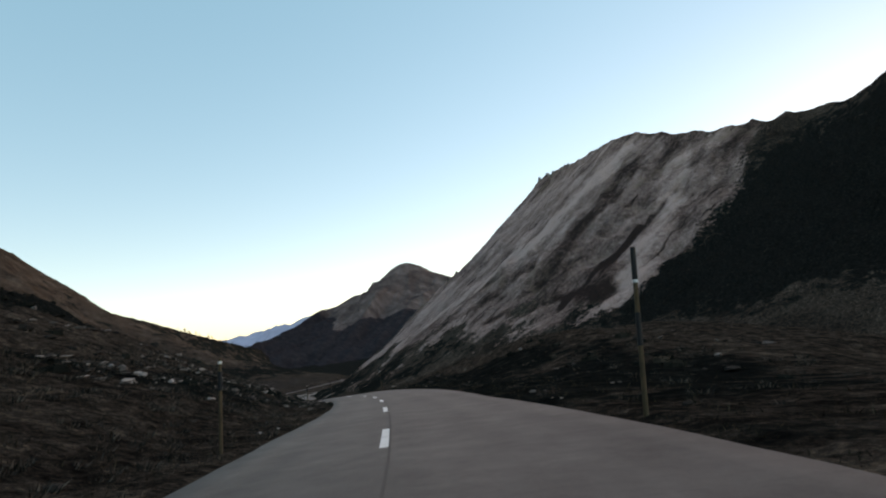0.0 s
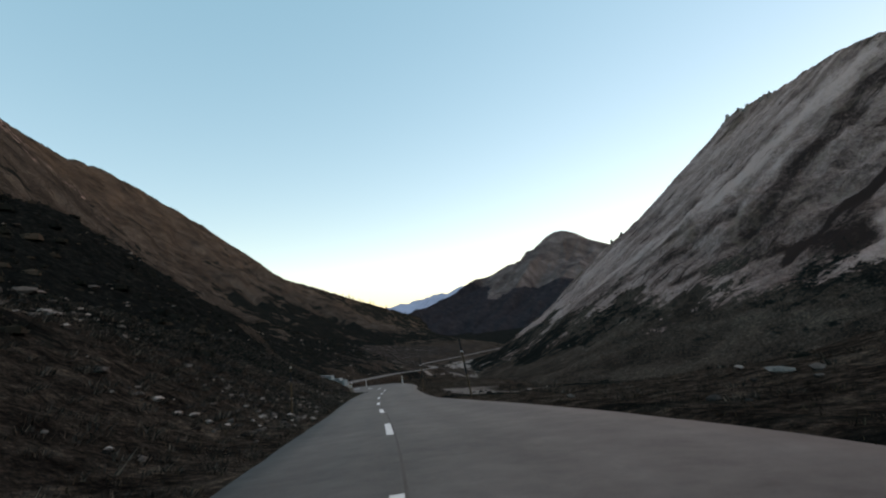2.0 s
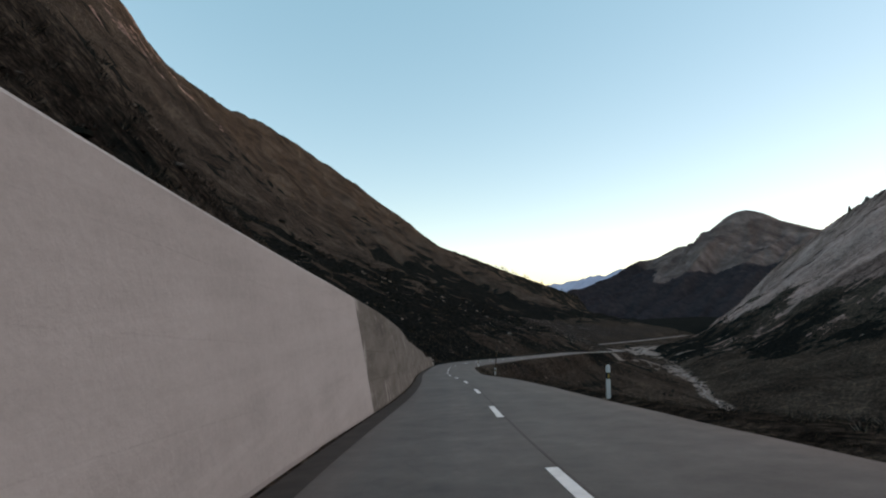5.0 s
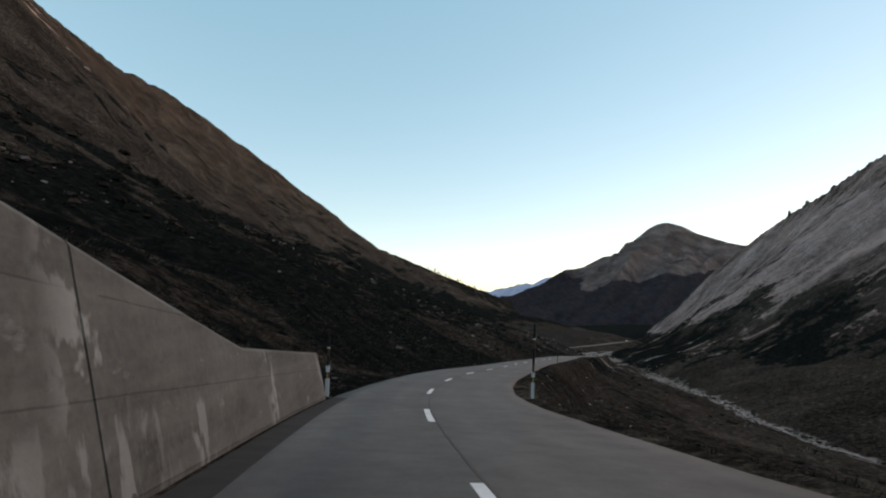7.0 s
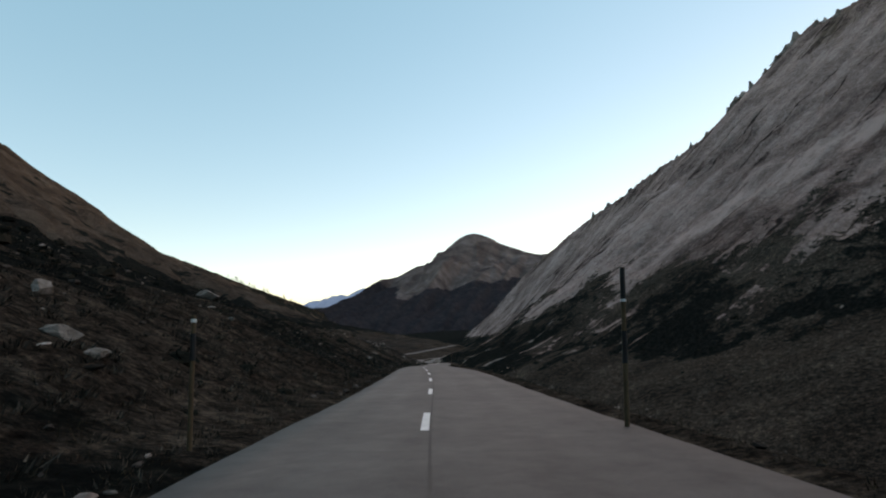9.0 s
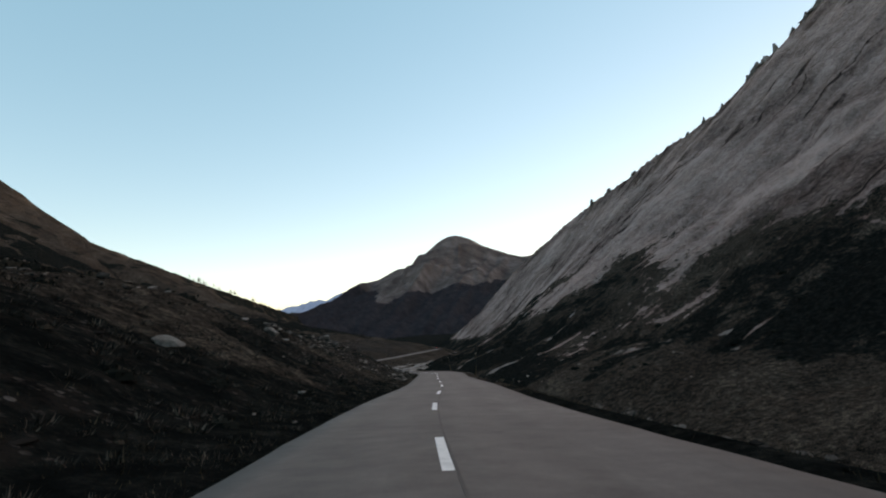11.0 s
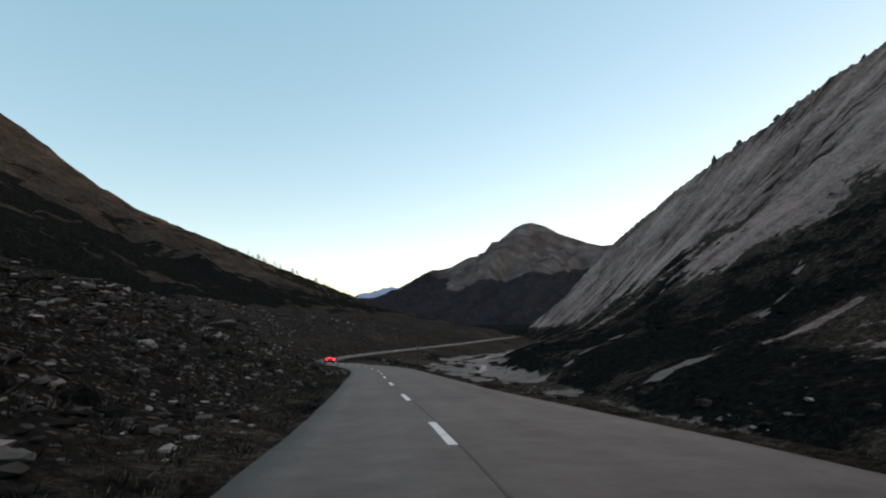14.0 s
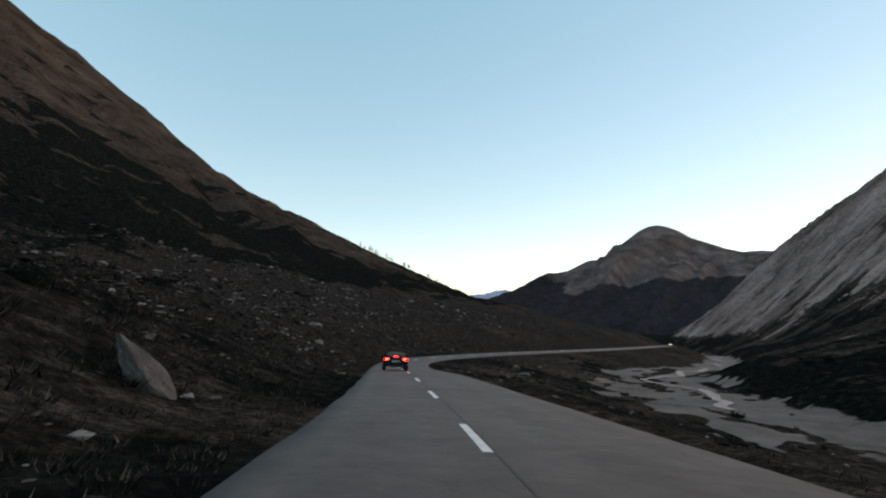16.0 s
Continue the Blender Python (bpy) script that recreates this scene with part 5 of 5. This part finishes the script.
def stones():
    rnd = np.random.default_rng(3)
    sets = [spread(26000, (0, 690), 0.4, 75, -1, rnd, 1.7), spread(3500, (10, 110), 0.6, 40, 1, rnd), spread(6000, (250, 700), 0.5, 45, 1, rnd), spread(5000, (325, 640), 0.4, 8.0, 1, rnd, 1.3), spread(8000, (560, 760), 8, 90, -1, rnd, 1.0),
            spread(17000, (470, 690), 0.8, 45, -1, rnd, 1.4), spread(9000, (20, 130), 0.8, 30, -1, rnd, 1.3), spread(2500, (105, 146), 0.25, 10, -1, rnd, 1.2),
            spread(15000, (450, 610), 0.4, 16, -1, rnd, 1.0), spread(5000, (20, 110), 0.6, 12, -1, rnd, 1.0)]
    bed = np.where(rnd.random(3000) < 0.7, rnd.uniform(340, 610, 3000), rnd.uniform(625, 760, 3000))
    sets.append((bed, np.interp(bed, STEPS, V_D) + river_half(bed) * rnd.normal(0, 0.8, 3000)))
    s, d = np.concatenate([a for a, _ in sets]), np.concatenate([b for _, b in sets])
    x, y, z, zones = land(s, d)
    pile = vnoise(x / 7 + 50, y / 7) + 0.8 * vnoise(x / 2.5, y / 2.5 + 30)
    keep = clear_of_wall(s, d) & (rnd.random(len(s)) < -0.04 + 0.85 * zones["rubble"] + 0.62 * pile + 0.14 * (s < 150) * (d < 0) * (zones["shrub"] < 0.8) + 0.5 * (zones["gravel"] > 0.4) - 1.2 * ((zones["gravel"] > 0.35) & (s > 585)))
    x, y, z, d = x[keep], y[keep], z[keep], d[keep]
    size = np.clip(0.10 * np.exp(rnd.normal(0, 0.6, len(x))) * np.interp(np.abs(d), [4, 10, 30, 80], [0.65, 0.8, 1.6, 3.0]), 0.03, np.interp(np.abs(d), [5, 12, 40], [0.16, 0.34, 0.8]))
    t = (1 + 5 ** 0.5) / 2
    base = np.array([(-1, t, 0), (1, t, 0), (-1, -t, 0), (1, -t, 0), (0, -1, t), (0, 1, t), (0, -1, -t), (0, 1, -t), (t, 0, -1), (t, 0, 1), (-t, 0, -1), (-t, 0, 1)]) / 1.9
    tri = np.array([(0, 11, 5), (0, 5, 1), (0, 1, 7), (0, 7, 10), (0, 10, 11), (1, 5, 9), (5, 11, 4), (11, 10, 2), (10, 7, 6), (7, 1, 8),
                    (3, 9, 4), (3, 4, 2), (3, 2, 6), (3, 6, 8), (3, 8, 9), (4, 9, 5), (2, 4, 11), (6, 2, 10), (8, 6, 7), (9, 8, 1)])
    n = len(x)
    shape = base[None] * rnd.uniform(0.6, 1.25, (n, 12, 1)) * (size[:, None, None] * np.stack([rnd.uniform(0.8, 1.5, n), rnd.uniform(0.7, 1.1, n), rnd.uniform(0.3, 0.65, n)], -1)[:, None, :])
    a = rnd.uniform(0, 6.3, n)
    rx = shape[:, :, 0] * np.cos(a)[:, None] - shape[:, :, 1] * np.sin(a)[:, None]
    ry = shape[:, :, 0] * np.sin(a)[:, None] + shape[:, :, 1] * np.cos(a)[:, None]
    verts = np.stack([rx + x[:, None], ry + y[:, None], shape[:, :, 2] + (z + 0.22 * size)[:, None]], -1).reshape(-1, 3)
    faces = (tri[None] + 12 * np.arange(n)[:, None, None]).reshape(-1, 3)
    m, nodes, links, bsdf = shader("scattered_stone", 0.95, 0, 0.0)
    g = nodes.new("ShaderNodeNewGeometry")
    grain = noise_of(nodes, links, coords(nodes, links), 6, 4, 0.7)
    tone = maths(nodes, links, "ADD", g.outputs["Random Per Island"], maths(nodes, links, "MULTIPLY", maths(nodes, links, "SUBTRACT", grain, 0.5), 0.5))
    links.new(ramp_of(nodes, links, tone, [(0.10, (0.020, 0.0175, 0.0155)), (0.50, (0.060, 0.052, 0.047)), (0.80, (0.142, 0.123, 0.111)), (1.0, (0.36, 0.312, 0.284))]), bsdf.inputs["Base Color"])
    bumped(nodes, links, bsdf, grain, 0.5, 0.03)
    joined("loose_stones", verts.tolist(), faces.tolist(), m, "scattered grey and pale stones on the banks", "stones")


def leaf_material(name, stops):
    m, nodes, links, b = shader(name, 0.95, 0, 0.0)
    g = nodes.new("ShaderNodeNewGeometry")
    links.new(ramp_of(nodes, links, g.outputs["Random Per Island"], stops), b.inputs["Base Color"])
    return m


def leaf_cloud(rnd, x, y, z, r, leaves, leaf, tall):
    """Small loose leaves spread over the dome of each shrub."""
    n = len(x)
    a, u = rnd.uniform(0, 6.3, (n, leaves)), rnd.random((n, leaves))
    rad = r[:, None] * (0.72 + 0.4 * rnd.random((n, leaves))) * (0.85 + 0.25 * np.sin(3 * a + rnd.uniform(0, 6, (n, 1))))
    cx, cy = rad * np.sqrt(1 - u * u) * np.cos(a) + x[:, None], rad * np.sqrt(1 - u * u) * np.sin(a) + y[:, None]
    cz = z[:, None] + tall * rad * u
    size = leaf * r[:, None] * rnd.uniform(0.6, 1.5, (n, leaves))
    p = rnd.normal(size=(n, leaves, 3, 3)) * size[:, :, None, None]
    return (np.stack([cx, cy, cz], -1)[:, :, None, :] + p).reshape(-1, 3)


def shrubs():
    rnd = np.random.default_rng(4)
    sets = [spread(5600, (-10, 700), 1.6, 120, -1, rnd, 1.5), spread(350, (5, 120), 8, 60, 1, rnd), spread(900, (250, 720), 4, 90, 1, rnd)]
    s, d = np.concatenate([a for a, _ in sets]), np.concatenate([b for _, b in sets])
    x, y, z, zones = land(s, d)
    keep = clear_of_wall(s, d) & (zones["gravel"] < 0.3) & (rnd.random(len(s)) < -0.1 + 1.5 * zones["shrub"])
    x, y, z, d = x[keep], y[keep], z[keep], d[keep]
    n = len(x)
    r = np.clip(rnd.lognormal(-0.7, 0.45, n), 0.18, 1.2) * np.interp(np.abs(d), [5, 12, 30, 120], [0.5, 0.7, 1.3, 2.2])
    verts = leaf_cloud(rnd, x, y, z, r, 70, 0.075, 0.62)
    faces = np.arange(len(verts)).reshape(-1, 3)
    # the dense twiggy heart of each shrub
    ring = np.array([(math.cos(k * 1.0472) * c, math.sin(k * 1.0472) * c, h) for c, h in ((0.92, -0.15), (0.74, 0.28)) for k in range(6)] + [(0, 0, 0.46)])
    heart = ring[None] * rnd.uniform(0.72, 1.02, (n, 13, 1)) * r[:, None, None] + np.stack([x, y, z], -1)[:, None, :]
    cap = [(k, (k + 1) % 6, 6 + (k + 1) % 6) for k in range(6)] + [(k, 6 + (k + 1) % 6, 6 + k) for k in range(6)] + [(6 + k, 6 + (k + 1) % 6, 12) for k in range(6)]
    faces = np.concatenate([faces, (np.array(cap)[None] + 13 * np.arange(n)[:, None, None]).reshape(-1, 3) + len(verts)])
    verts = np.concatenate([verts, heart.reshape(-1, 3)])
    m = leaf_material("shrub_leaves", [(0.0, (0.008, 0.010, 0.009)), (0.55, (0.016, 0.018, 0.015)), (0.85, (0.032, 0.028, 0.022)), (1.0, (0.065, 0.050, 0.038))])
    joined("low_shrubs", verts.tolist(), faces.tolist(), m, "low dark juniper shrubs on the slopes", "shrubs")


def heather():
    """Ankle-high heather and dead stalks in tufts, over the banks beside the road."""
    rnd = np.random.default_rng(14)
    sets = [spread(15000, (-5, 690), 0.25, 13, -1, rnd, 1.35), spread(2500, (95, 150), 0.25, 14, -1, rnd, 1.1), spread(3000, (500, 620), 0.25, 14, -1, rnd, 1.2), spread(2600, (0, 690), 1.2, 14, 1, rnd, 1.5)]
    s, d = np.concatenate([a for a, _ in sets]), np.concatenate([b for _, b in sets])
    x, y, z, zones = land(s, d)
    keep = clear_of_wall(s, d) & (zones["gravel"] < 0.3) & (rnd.random(len(s)) < 1.05 - 0.95 * zones["rubble"])
    x, y, z, s, d = x[keep], y[keep], z[keep], s[keep], d[keep]
    away = np.abs(d) - np.where(d < 0, left_edge(s), right_edge(s))
    n, stalks = len(x), 32
    r = (rnd.uniform(0.16, 0.44, n) * np.interp(away, [0, 0.6, 2, 12], [0.5, 0.75, 1.0, 1.4]))[:, None]
    a, f = rnd.uniform(0, 6.3, (n, stalks)), np.sqrt(rnd.random((n, stalks)))
    foot = np.stack([x[:, None] + 0.8 * r * f * np.cos(a), y[:, None] + 0.8 * r * f * np.sin(a), z[:, None] - 0.05 + 0 * a], -1)
    reach = r * rnd.uniform(0.22, 0.60, (n, stalks))
    b = a + rnd.normal(0, 0.7, (n, stalks))
    tip = foot + np.stack([reach * (0.25 + 0.7 * f) * np.cos(b), reach * (0.25 + 0.7 * f) * np.sin(b), 0.04 + reach * (0.95 - 0.45 * f)], -1)
    w = 0.045 * r * rnd.uniform(0.6, 1.6, (n, stalks))
    c = rnd.uniform(0, 6.3, (n, stalks))
    side = np.stack([w * np.cos(c), w * np.sin(c), 0 * c], -1)
    verts = np.stack([foot - side, foot + side, tip], 2).reshape(-1, 3)
    m = leaf_material("heather_stalks", [(0.0, (0.013, 0.0140, 0.0125)), (0.4, (0.038, 0.034, 0.0295)), (0.8, (0.080, 0.067, 0.056)), (1.0, (0.16, 0.132, 0.107))])
    joined("heather", verts.tolist(), np.arange(len(verts)).reshape(-1, 3).tolist(), m, "dense brown heather and dead stalks on the road banks", "heather")


def grass():
    rnd = np.random.default_rng(6)
    sets = [spread(11000, (0, 640), -0.06, 4, -1, rnd, 2.0), spread(13000, (0, 640), -0.02, 5, 1, rnd, 2.0), spread(3000, (0, 640), 4, 16, 1, rnd, 1.2)]
    s, d = np.concatenate([a for a, _ in sets]), np.concatenate([b for _, b in sets])
    x, y, z, zones = land(s, d)
    keep = clear_of_wall(s, d) & (zones["gravel"] < 0.3)
    x, y, z, s, d = x[keep], y[keep], z[keep], s[keep], d[keep]
    n, blades = len(x), 7
    away = np.abs(d) - np.where(d < 0, left_edge(s), right_edge(s))
    a = rnd.uniform(0, 6.3, (n, blades))
    h = rnd.uniform(0.05, 0.17, (n, 1)) * np.interp(away, [0, 0.5, 2], [0.35, 0.8, 1.2])[:, None] * rnd.uniform(0.6, 1.2, (n, blades))
    bx, by = x[:, None] + 0.10 * rnd.normal(size=(n, blades)), y[:, None] + 0.10 * rnd.normal(size=(n, blades))
    w = 0.005 + 0.007 * rnd.random((n, blades))
    lean = h * rnd.uniform(0.3, 1.2, (n, blades))
    z0 = z[:, None] - 0.03 + 0 * a
    one = np.stack([bx - w * np.sin(a), by + w * np.cos(a), z0], -1)
    two = np.stack([bx + w * np.sin(a), by - w * np.cos(a), z0], -1)
    tip = np.stack([bx + lean * np.cos(a), by + lean * np.sin(a), z0 + h], -1)
    verts = np.stack([one, two, tip], 2).reshape(-1, 3)
    faces = np.arange(len(verts)).reshape(-1, 3)
    m = leaf_material("dry_grass", [(0.0, (0.012, 0.010, 0.008)), (0.5, (0.030, 0.024, 0.017)), (0.85, (0.058, 0.046, 0.031)), (1.0, (0.11, 0.088, 0.058))])
    joined("verge_grass", verts.tolist(), faces.tolist(), m, "dry brown grass tufts along the verges", "grass")


stones()
shrubs()
heather()
grass()


# ---- stream ----
def stream():
    line = np.array(RIVER)[4:17]
    run = np.concatenate([[0], np.cumsum(np.linalg.norm(np.diff(line[:, :2], axis=0), axis=1))])
    u = np.arange(0, run[-1], 1.5)
    c = spline(run, line, u)
    t = np.gradient(c[:, :2], axis=0)
    t /= np.linalg.norm(t, axis=1)[:, None]
    nx = np.stack([t[:, 1], -t[:, 0]], -1)
    sway = 2.6 * fbm(u / 16, u * 0 + 1.0, 3)
    half = 0.45 + 0.5 * fbm(u / 9, u * 0 + 5.0, 3) + 0.35 * ss(190, 290, u)
    verts = []
    for k in (-1, -0.4, 0.4, 1):
        p = c[:, :2] + nx * (sway * (1 + 2.5 * ss(200, 290, u)) + k * half)[:, None]
        verts.append(np.column_stack([p, c[:, 2] + 0.16]))
    grid = np.stack(verts, 1)
    n, m = grid.shape[:2]
    idx = np.arange(n * m).reshape(n, m)
    faces = np.stack([idx[:-1, :-1], idx[:-1, 1:], idx[1:, 1:], idx[1:, :-1]], -1).reshape(-1, 4)
    faces = [f for f in faces.tolist() if not 495 < grid.reshape(-1, 3)[f[0]][1] < 600]
    mat, nodes, links, b = shader("stream_water", 0.5, 0, 0.35)
    vec = coords(nodes, links)
    rip = noise_of(nodes, links, vec, 2.2, 4, 0.6)
    # pale ripple tones: foam, and the sky's reflection put into the base colour
    links.new(ramp_of(nodes, links, rip, [(0.42, (0.075, 0.077, 0.076)), (0.55, (0.15, 0.15, 0.147)), (0.66, (0.27, 0.27, 0.262))]), b.inputs["Base Color"])
    bumped(nodes, links, b, rip, 0.5, 0.15)
    tagged(new("water", sheet_mesh("water", grid.reshape(-1, 3).tolist(), faces, mat)), "narrow pale mountain stream in a stony bed", "stream", kind="structure")


stream()


# ---- trees on the ridge ----
M_BARK = grainy("larch_bark", [(0.3, (0.03, 0.024, 0.018)), (0.7, (0.07, 0.055, 0.04))], 2, 20, 0.95, 0.5, 0.02)
M_NEEDLE = leaf_material("larch_needles", [(0.0, (0.016, 0.018, 0.010)), (0.6, (0.035, 0.030, 0.014)), (1.0, (0.07, 0.05, 0.02))])


def conifer(seed):
    rnd = random.Random(seed)
    ob = tagged(new("conifer"), "small dark larch standing on the ridge line", "tree", "larches on the ridge")
    part("trunk", rod(bmesh.new(), 0.16, 0.03, -0.4, 8.6, 7), M_BARK, ob)
    bm = bmesh.new()
    for k in range(300):
        f = rnd.random() ** 0.8
        a, z = rnd.uniform(0, 6.3), 1.2 + 7.6 * f
        r = (1.75 * (1 - f) + 0.12) * rnd.uniform(0.35, 1.15)
        c = Vector((r * math.cos(a), r * math.sin(a), z - 0.25 * r))
        w = 0.36 * (1.15 - f)
        bm.faces.new([bm.verts.new(c + Vector((rnd.gauss(0, w), rnd.gauss(0, w), rnd.gauss(0, w * 0.7)))) for _ in range(3)])
    part("crown", bm, M_NEEDLE, ob)
    return ob


def ridge_trees():
    rnd = random.Random(8)
    kinds = [conifer(k) for k in range(4)]
    crest_y = place(STEPS, -L_D)[1]
    order = np.argsort(crest_y)
    spots = []
    while len(spots) < 60:
        s = float(np.interp(rnd.uniform(1230, 1640), crest_y[order], STEPS[order]))
        f = rnd.choice((0.98, 1.0, 1.0, 0.95, 0.9))
        spots.append((s, -float(np.interp(s, STEPS, L_D)) * f))
    for k, (s, d) in enumerate(spots):
        x, y, z = ground_z(s, d)
        h = rnd.uniform(0.55, 1.15)
        m = Matrix.Translation((x, y, z - 0.2)) @ Matrix.Rotation(rnd.uniform(0, 6), 4, "Z")
        ob = kinds[k] if k < 4 else copy_thing(kinds[k % 4], m)
        ob.matrix_world = m @ Matrix.Scale(h, 4)


ridge_trees()
